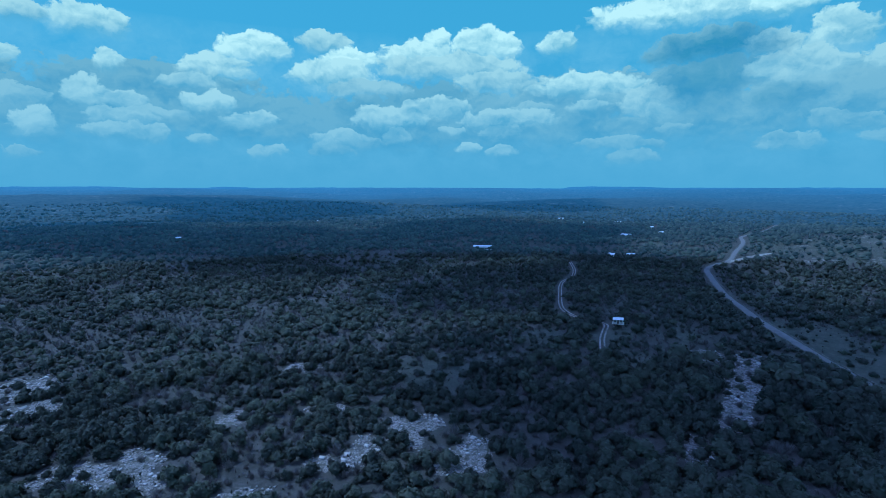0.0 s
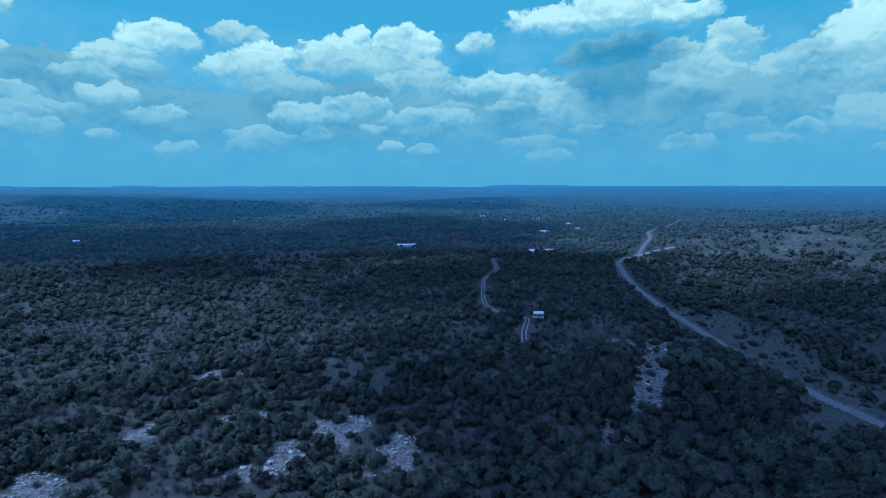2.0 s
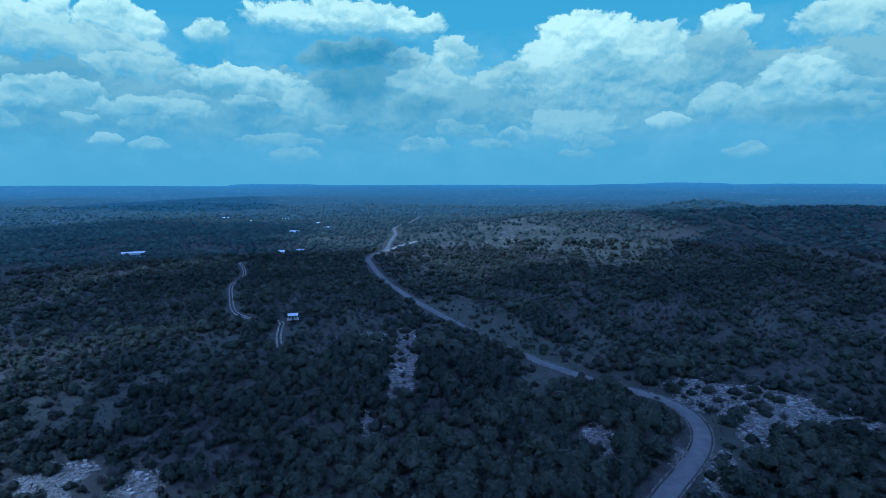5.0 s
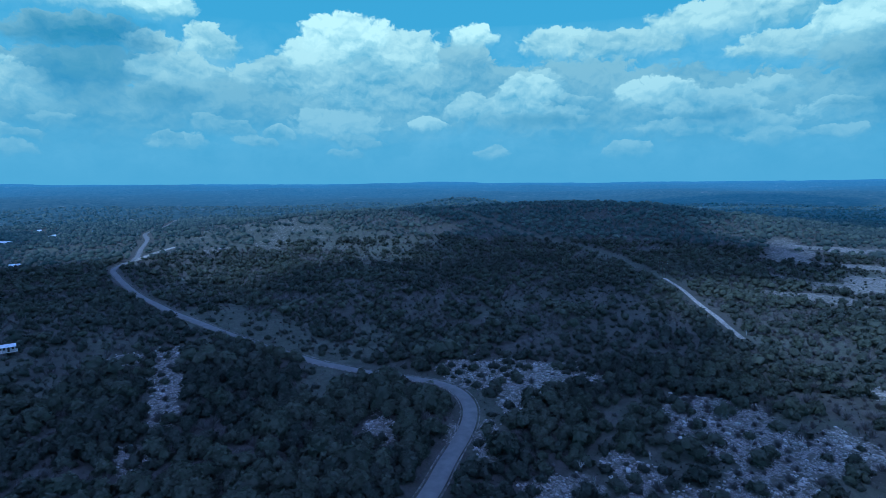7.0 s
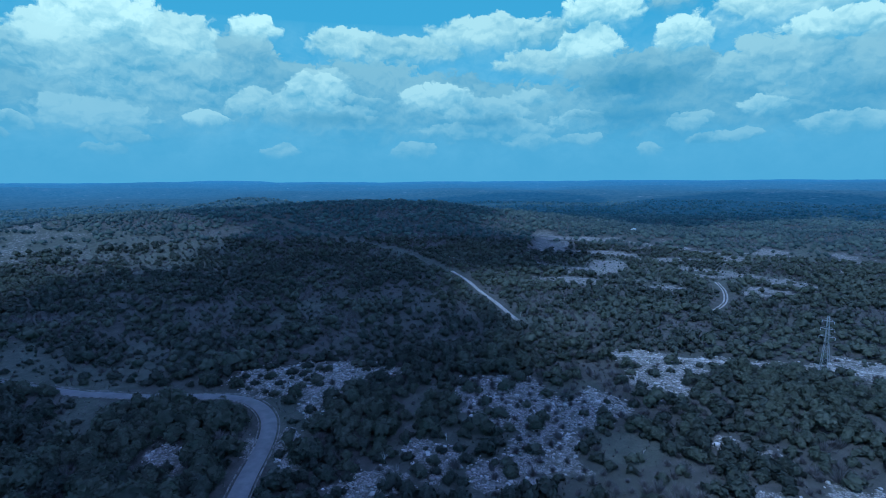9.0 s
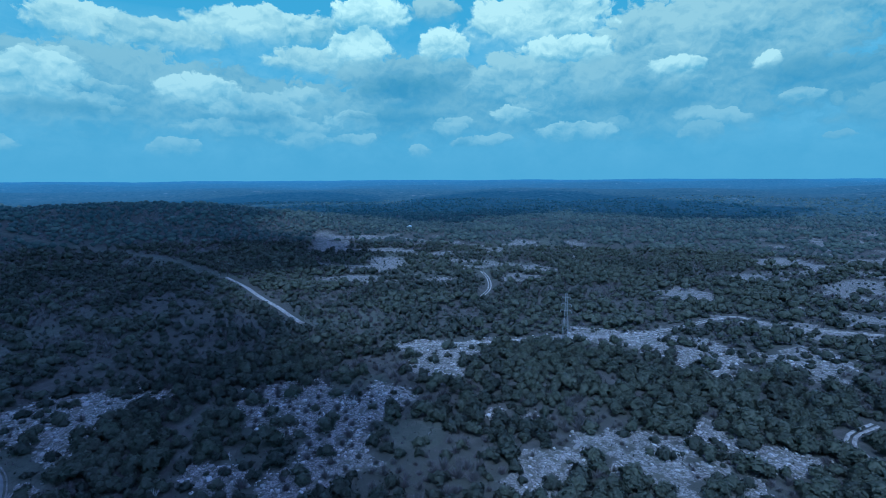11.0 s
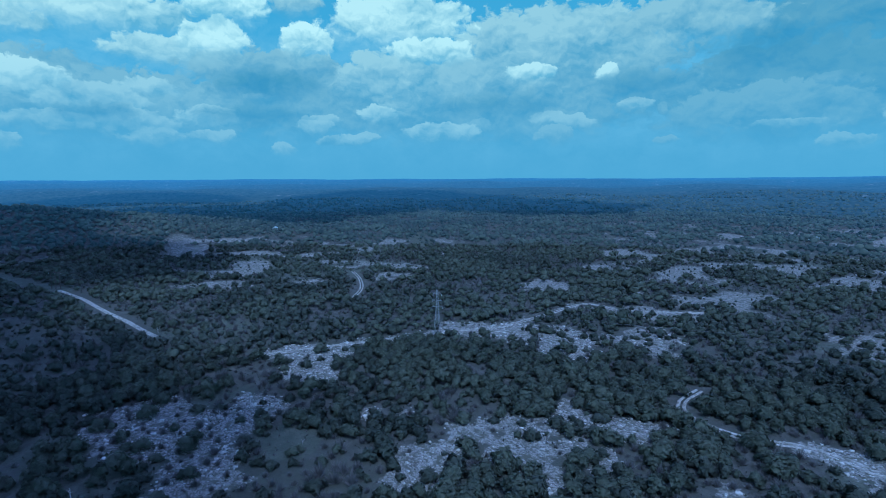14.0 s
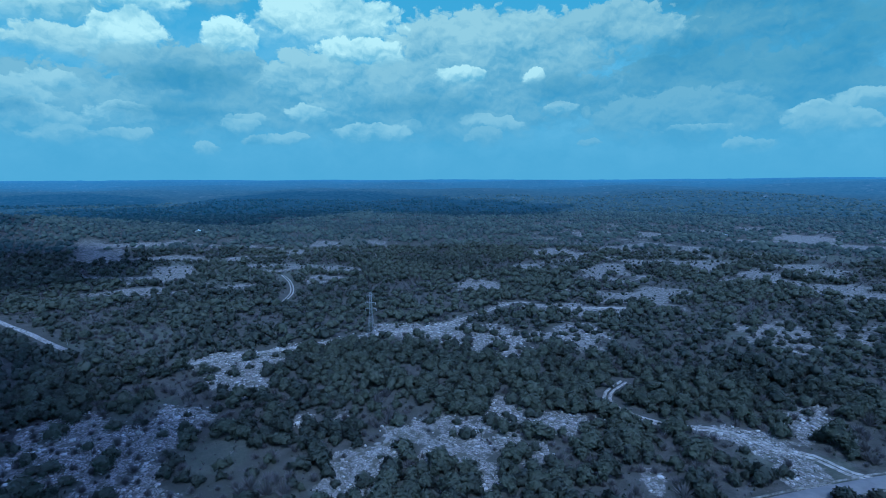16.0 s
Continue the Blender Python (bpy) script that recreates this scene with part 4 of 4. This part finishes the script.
M_STEEL = plain("galvanised_steel", (0.24, 0.25, 0.26), (0.36, 0.37, 0.38), 0.6, 0.3)
M_METAL_ROOF = plain("pale_metal_roof", (0.55, 0.60, 0.64), (0.72, 0.76, 0.79), 0.35, 0.3, 0.6)
M_WALL = plain("weathered_boards", (0.30, 0.29, 0.27), (0.50, 0.48, 0.45), 0.85)
M_WHITE = plain("white_painted_metal", (0.66, 0.67, 0.67), (0.82, 0.82, 0.81), 0.5)
M_DARK = plain("dark_opening_panel", (0.015, 0.015, 0.018), (0.03, 0.03, 0.034), 0.4)
M_POLE = plain("creosoted_pole", (0.06, 0.05, 0.045), (0.13, 0.11, 0.10), 0.9)
M_PORCELAIN = plain("glass_insulator", (0.55, 0.58, 0.60), (0.70, 0.72, 0.74), 0.15)
M_WIRE = plain("aluminium_wire", (0.12, 0.12, 0.13), (0.20, 0.20, 0.21), 0.5, 0.3)


# -- single trees in the openings, where each stands free
def tree_mesh(which, seed):
    name, mat, w, h = KINDS[which]
    r2 = np.random.default_rng(900 + 10 * which + seed)
    if which == 2:
        return tri_mesh("bare_crown", *twigs(r2, 190, w, h, 0.05), mat)
    v, f = lobed(r2, w, h, (0.06, 0.24)[which], 7, 3, 6, 260, 0.30, which == 0)
    return tri_mesh("crown", v, f, mat, outward(v))


def trunk_mesh(which, seed):
    name, mat, w, h = KINDS[which]
    r2 = random.Random(50 + seed)
    bits = [rod((0, 0, -0.5), (r2.uniform(-0.15, 0.15), r2.uniform(-0.15, 0.15), h * 0.5), 0.20, 0.12)]
    for k in range(4):
        a = k * 1.6 + r2.uniform(-0.4, 0.4)
        bits.append(rod((0, 0, h * r2.uniform(0.12, 0.3)), (w * 0.3 * math.cos(a), w * 0.3 * math.sin(a), h * r2.uniform(0.5, 0.75)), 0.10, 0.03, 5))
    bm = joined(*bits)
    me = bpy.data.meshes.new("trunk")
    bm.to_mesh(me)
    bm.free()
    me.materials.append(M_BARK)
    return me


def snag_mesh(seed):
    """A dead tree: a bare trunk that forks and forks again."""
    r2 = random.Random(70 + seed)
    bits = []

    def grow(a, d, length, rad, depth):
        b_ = a + d * length
        bits.append(rod(a, b_, rad, rad * 0.6, 5))
        if depth:
            for _ in range(3):
                grow(a + d * length * r2.uniform(0.6, 1.0), (d + Vector((r2.uniform(-1, 1), r2.uniform(-1, 1), r2.uniform(-0.1, 0.5))) * 0.75).normalized(), length * r2.uniform(0.5, 0.8), rad * 0.55, depth - 1)

    grow(Vector((0, 0, -0.3)), Vector((r2.uniform(-0.15, 0.15), r2.uniform(-0.15, 0.15), 1)).normalized(), 1.5, 0.16, 3)
    bm = joined(*bits)
    me = bpy.data.meshes.new("bare_limbs")
    bm.to_mesh(me)
    bm.free()
    me.materials.append(M_DEADWOOD)
    return me


M_DEADWOOD = plain("bleached_deadwood", (0.26, 0.25, 0.24), (0.46, 0.44, 0.42), 0.9, 0.0, 3.0)
CROWNS = [[tree_mesh(w_, k) for k in range(7)] for w_ in range(3)]
TRUNKS = [[trunk_mesh(w_, k) for k in range(4)] for w_ in range(2)]
rs = np.random.default_rng(23)
tx, ty = scatter(rs, 112, 330, 4.6)
inside = np.maximum(rock_at(tx, ty), opening(tx, ty, GRASS_FRONT + GRASS_VALLEY + GRASS_LINE, 0.6)) > 0.55
inside &= rs.uniform(0, 1, len(tx)) < 0.42 + 0.35 * (np.abs(np.degrees(np.arctan2(tx, ty)) - 86) < 10) - 0.22 * (opening(tx, ty, GRASS_VALLEY, 0.6) > 0.5)
for key in LINES:
    inside &= off_line(tx, ty, LINES[key]) > CLEAR[key] * 0.8 + 0.6
tx, ty = tx[inside], ty[inside]
names = (("juniper", "small rounded dark green juniper bush on open rocky ground", "juniper", "junipers in the openings"),
         ("live_oak", "spreading olive green live oak beside an open rocky patch", "oak tree", "oaks in the openings"),
         ("brush_clump", "low grey leafless brush on pale limestone rubble", "bush", "bare bushes in the openings"))
counts = [0, 0, 0]
for x, y in zip(tx, ty):
    u = rs.uniform()
    which = 0 if u < 0.55 else (2 if u < 0.86 else 1)
    if 82 < math.degrees(math.atan2(x, y)) < 96 and u < 0.75:
        which = 2
    if counts[which] >= 290:
        continue
    counts[which] += 1
    size = float(np.clip(math.exp(rs.normal((-0.42, -0.30, -0.25)[which], 0.33)), 0.28, 1.1))
    name, label, category, group = names[which]
    m = pose(x, y, spot(x, y, 0.1), 0, 0, rs.uniform(0, 360)) @ Matrix.Diagonal((size, size, size * rs.uniform(0.75, 1.15), 1))
    ob = thing(name, m, label, category, group)
    if which < 2:
        mesh_part("trunk", TRUNKS[which][rs.integers(0, 4)], ob)
        mesh_part("crown", CROWNS[which][rs.integers(0, 7)], ob)
    else:
        mesh_part("bare_crown", CROWNS[2][rs.integers(0, 7)], ob)

for k in range(13):
    x, y = 161.5 + 1.5 * math.sin(k * 2.3), 176.0 + 4.7 * k
    ob = thing("live_oak", pose(x, y, spot(x, y, 0.1), 0, 0, k * 67) @ Matrix.Diagonal((1.0, 1.0, 1.15, 1)), "olive green live oak standing beside the asphalt road", "oak tree", "oaks along the road")
    mesh_part("trunk", TRUNKS[1][k % 4], ob)
    mesh_part("crown", CROWNS[1][k % 7], ob)

SNAGS = [snag_mesh(k) for k in range(5)]
for az, r, size in ((73, 138, 1.0), (74.5, 133, 0.8), (80, 150, 0.9), (89, 168, 1.0), (93, 176, 0.9), (96, 181, 1.0), (-9, 152, 0.8), (-20, 170, 0.9), (-24, 190, 1.1),
                    (121, 137, 0.8), (147, 165, 1.1), (150, 170, 1.2), (141, 175, 0.9), (112, 214, 1.0), (105, 222, 1.1), (88, 300, 1.2), (5, 150, 0.8), (-33, 215, 1.2),
                    (-28, 235, 1.2), (154, 205, 1.2), (158, 220, 1.2), (128, 150, 0.7), (101, 150, 0.7), (66, 178, 0.8)):
    x, y = bearing(az, r)
    ob = thing("dead_tree", pose(x, y, spot(x, y, 0.05), 0, 0, az * 37) @ Matrix.Diagonal((size, size, size, 1)), "bleached grey dead tree with bare forked limbs", "dead tree", "dead trees")
    mesh_part("bare_limbs", SNAGS[int(az) % 5], ob)


# -- loose limestone: rubble over the bare ground, and single boulders
def stone_shape(r2):
    v = np.array([(sx * r2.uniform(0.3, 0.6), sy * r2.uniform(0.25, 0.55), sz * r2.uniform(0.12, 0.3)) for sx in (-1, 1) for sy in (-1, 1) for sz in (-1, 1)])
    q = [(0, 1, 3, 2), (4, 6, 7, 5), (0, 4, 5, 1), (2, 3, 7, 6), (1, 5, 7, 3), (0, 2, 6, 4)]
    return v, np.array([t for a, b_, c_, d in q for t in ((a, b_, c_), (a, c_, d))])


rs = np.random.default_rng(31)
sx_, sy_ = scatter(rs, 110, 280, 1.0)
on = rs.uniform(0, 1, len(sx_)) < 0.42 * rock_at(sx_, sy_) * (0.35 + 0.9 * ease(0.38, 0.6, rough_noise(sx_, sy_, 9, 141)))
for key in ("road", "near"):
    on &= off_line(sx_, sy_, LINES[key]) > 4.6
sx_, sy_ = sx_[on], sy_[on]
v, f, _ = plant(rs, [stone_shape(np.random.default_rng(k)) for k in range(12)], sx_, sy_, height(sx_, sy_) + 0.08, np.clip(np.exp(rs.normal(-0.55, 0.45, len(sx_))), 0.25, 1.9), rs.uniform(0.6, 1.3, len(sx_)))
tagged(new("limestone_rubble", tri_mesh("limestone_rubble", v, f, M_STONE)), "pale broken limestone rubble over bare ground", "rubble", kind="stuff")

BOULDERS = []
for k in range(5):
    r2 = random.Random(k)
    bm = bmesh.new()
    bmesh.ops.create_icosphere(bm, subdivisions=2, radius=0.5)
    for vert in bm.verts:
        vert.co *= 1 + 0.35 * noise.noise(vert.co * 2.1 + Vector((k * 7, 0, 0)))
        vert.co.z *= 0.65
    me = bpy.data.meshes.new("boulder")
    bm.to_mesh(me)
    bm.free()
    me.materials.append(M_STONE)
    BOULDERS.append(me)
pick = np.argsort(lattice(np.arange(len(sx_)), np.arange(len(sx_)), 5))[:70]
places = [(float(sx_[k]), float(sy_[k]), 0.7 + 0.9 * ((i * 37) % 10) / 10) for i, k in enumerate(pick)]
places += [(155.8, -49.9, 2.0), (154.9, -51.8, 1.8), (158.1, -54.0, 2.2)]
for i, (x, y, size) in enumerate(places):
    ob = new("boulder", BOULDERS[i % 5])
    ob.matrix_world = pose(x, y, spot(x, y) + 0.1 * size, 0, 0, i * 73) @ Matrix.Diagonal((size * 1.2, size, size, 1))
    tagged(ob, "pale weathered limestone boulder on bare ground", "boulder", "limestone boulders")


# -- the lattice tower and the timber frame of the power line, with their wires
def lattice_tower(x, y, turn, tall=24.5):
    t = thing("power_pylon", pose(x, y, spot(x, y, 0.2), 0, 0, turn), "grey galvanised steel lattice power pylon on a rocky clearing", "pylon", "power line")

    def corner(k, z):
        half = 1.75 - 1.2 * min(1.0, z / (tall * 0.62)) if z < tall * 0.62 else 0.55 - 0.25 * (z - tall * 0.62) / (tall * 0.38)
        return Vector(((1, 1, -1, -1)[k] * half, (1, -1, -1, 1)[k] * half, z))

    levels = [0, 3.4, 6.4, 9.0, 11.3, 13.3, 15.2, 17.0, 18.7, 20.3, 21.8, 23.2, tall]
    for k in range(4):
        part("leg", joined(*[rod(corner(k, a), corner(k, b_), 0.075, 0.07, 4) for a, b_ in zip(levels, levels[1:])]), M_STEEL, t)
        part("footing", box(corner(k, 0).x - 0.35, corner(k, 0).y - 0.35, -0.3, corner(k, 0).x + 0.35, corner(k, 0).y + 0.35, 0.35, 0.04), M_WALL, t, "concrete footing")
        for a, b_ in zip(levels, levels[1:]):
            part("brace", joined(rod(corner(k, a), corner((k + 1) % 4, b_), 0.028, None, 4), rod(corner((k + 1) % 4, a), corner(k, b_), 0.028, None, 4)), M_STEEL, t)
    for z, arm in ((16.4, 2.6), (19.4, 2.3), (22.4, 2.0)):
        for s in (-1, 1):
            a = part("cross_arm", joined(rod((0, 0.4, z), (s * arm, 0, z + 0.1), 0.06, None, 4), rod((0, -0.4, z), (s * arm, 0, z + 0.1), 0.06, None, 4), rod((0, 0, z + 1.2), (s * arm, 0, z + 0.1), 0.05, None, 4)), M_STEEL, t)
            part("insulator", joined(*[rod((s * arm, 0, z - 0.12 * j), (s * arm, 0, z - 0.12 * j - 0.05), 0.13, 0.10, 8) for j in range(8)]), M_PORCELAIN, a, "pale glass insulator string")
    return t


def timber_frame(x, y, turn, tall=13.5):
    t = thing("timber_power_frame", pose(x, y, spot(x, y, 0.3), 0, 0, turn), "dark timber three-pole power line frame in the clearing", "power pole", "power line")
    for px in (-3.8, 0, 3.8):
        part("pole", rod((px, 0, 0), (px, 0, tall), 0.22, 0.15, 8), M_POLE, t)
    part("cross_beam", box(-5.6, -0.12, tall - 1.9, 5.6, 0.12, tall - 1.55, 0.02), M_POLE, t)
    for px in (-5.3, 0.35, 5.3):
        part("insulator", joined(*[rod((px, 0, tall - 1.9 - 0.13 * j), (px, 0, tall - 1.96 - 0.13 * j), 0.16, 0.12, 8) for j in range(8)]), M_PORCELAIN, t, "white insulator string")
    for s in (-1, 1):
        part("knee_brace", rod((s * 3.8, 0, tall - 3.8), (s * 1.6, 0, tall - 1.8), 0.09, None, 5), M_POLE, t)
    return t


PYLON, FRAME, BEYOND = (219.5, -106.5), (447.0, 75.5), (28.0, -335.0)
lattice_tower(*PYLON, 48.0)
lattice_tower(*BEYOND, 48.0)
timber_frame(*FRAME, 50.0)


def wire(a, b_, sag):
    pts = [Vector(a).lerp(Vector(b_), k / 24) - Vector((0, 0, 4 * sag * (k / 24) * (1 - k / 24))) for k in range(25)]
    cu = bpy.data.curves.new("power_wire", "CURVE")
    cu.dimensions, cu.bevel_depth, cu.bevel_resolution = "3D", 0.02, 0
    sp = cu.splines.new("POLY")
    sp.points.add(len(pts) - 1)
    for q, w_ in zip(sp.points, pts):
        q.co = (*w_, 1)
    cu.materials.append(M_WIRE)
    tagged(new("power_wire", cu), "thin aluminium power wire sagging between pylons", "wire", "power wires")


def arm_end(place, turn, side, z):
    c, s = math.cos(radians(turn)), math.sin(radians(turn))
    return place[0] + c * side, place[1] + s * side, spot(*place) + z


for k, (side, z) in enumerate(((2.6, 15.3), (2.3, 18.3), (-2.3, 18.3))):
    wire(arm_end(PYLON, 48, side, z), arm_end(FRAME, 50, (-5.3, 0.35, 5.3)[k], 10.6), 6.0)
    wire(arm_end(PYLON, 48, side, z), arm_end(BEYOND, 48, side, z), 7.0)


# -- cabin on posts, barn and far ranch houses
def gable_house(name, x, y, turn, long, wide, eaves, ridge, wall, roof, label, category, posts=0.0, openings=3, group=""):
    t = thing(name, pose(x, y, spot(x, y, 0.15), 0, 0, turn), label, category, group)
    hl, hw = long / 2, wide / 2
    if posts:
        for px in (-hl + 0.3, hl - 0.3):
            for py in (-hw + 0.3, hw - 0.3):
                part("post", box(px - 0.12, py - 0.12, -0.5, px + 0.12, py + 0.12, posts, 0.02), M_POLE, t)
        part("deck", box(-hl - 0.9, -hw - 0.9, posts - 0.15, hl + 0.9, hw + 0.9, posts, 0.02), M_WALL, t)
    z0 = posts or -0.5
    for py in (-hw, hw):
        part("wall", box(-hl, py - 0.1, z0, hl, py + 0.1, posts + eaves), wall, t)
    for px in (-hl, hl):
        bm = box(px - 0.1, -hw + 0.1, z0, px + 0.1, hw - 0.1, posts + eaves)
        gable = bmesh.new()
        vs = [gable.verts.new(c) for sx in (-0.1, 0.1) for c in ((px + sx, -hw + 0.1, posts + eaves), (px + sx, hw - 0.1, posts + eaves), (px + sx, 0, posts + ridge - 0.08))]
        for fc in ((0, 1, 2), (5, 4, 3), (0, 3, 4, 1), (1, 4, 5, 2), (2, 5, 3, 0)):
            gable.faces.new([vs[k] for k in fc])
        part("wall", joined(bm, gable), wall, t)
    for s in (-1, 1):
        bm = bmesh.new()
        over = 0.5
        drop = (ridge - eaves) / hw * over
        vs = [bm.verts.new(c) for dz in (0.0, 0.12) for c in ((-hl - over, 0, posts + ridge + dz), (hl + over, 0, posts + ridge + dz), (hl + over, s * (hw + over), posts + eaves - drop + dz), (-hl - over, s * (hw + over), posts + eaves - drop + dz))]
        for fc in ((0, 1, 2, 3), (7, 6, 5, 4), (0, 4, 5, 1), (1, 5, 6, 2), (2, 6, 7, 3), (3, 7, 4, 0)):
            bm.faces.new([vs[k] for k in fc])
        r_ = part("roof", bm, roof, t, "pale metal roof slope")
        n = max(2, int(long / 1.2))
        for k in range(n + 1):
            px = -hl - over + 0.05 + (long + 2 * over - 0.1) * k / n
            part("seam", rod((px, 0, posts + ridge + 0.14), (px, s * (hw + over), posts + eaves - drop + 0.14), 0.03, None, 4), roof, r_)
    # near-black panels on the closed wall; their colour stands for the shade inside
    for k in range(openings):
        px = -hl + long * (k + 0.5) / openings
        part("door" if k == openings // 2 else "window", box(px - long * 0.09, -hw - 0.13, posts + (0.05 if k == openings // 2 else 1.0), px + long * 0.09, -hw - 0.103, posts + min(2.1, eaves - 0.3)), M_DARK, t, "near-black panel on the wall for a dark opening")
    return t


gable_house("cabin", 92.0, 277.5, -20, 4.4, 3.6, 2.3, 3.0, M_WALL, M_METAL_ROOF, "small cabin on posts with a pale blue metal roof", "cabin", posts=2.4)
gable_house("barn", 50.5, 684.0, -4, 23.0, 9.0, 4.2, 5.4, M_WHITE, M_METAL_ROOF, "long white barn with a pale metal roof among trees", "barn", openings=5)
for az, r, long, turn in ((17.7, 1240, 24, 10), (18.8, 905, 14, -30), (12.3, 1290, 12, 20), (21.1, 1110, 9, 0), (22.1, 985, 10, 60), (19.3, 630, 8, 15), (17.5, 626, 7, -25),
                          (-26.4, 905, 14, 0), (-13.2, 1285, 9, 30), (99.2, 784, 8, 80), (151.2, 800, 12, 70), (14.5, 1180, 9, 50)):
    x, y = bearing(az, r)
    gable_house("ranch_house", x, y, turn - az, long, long * 0.5 + 2, 2.8, 4.2, M_WHITE, M_METAL_ROOF, "far white ranch house with a pale metal roof", "house", openings=3, group="far ranch houses")
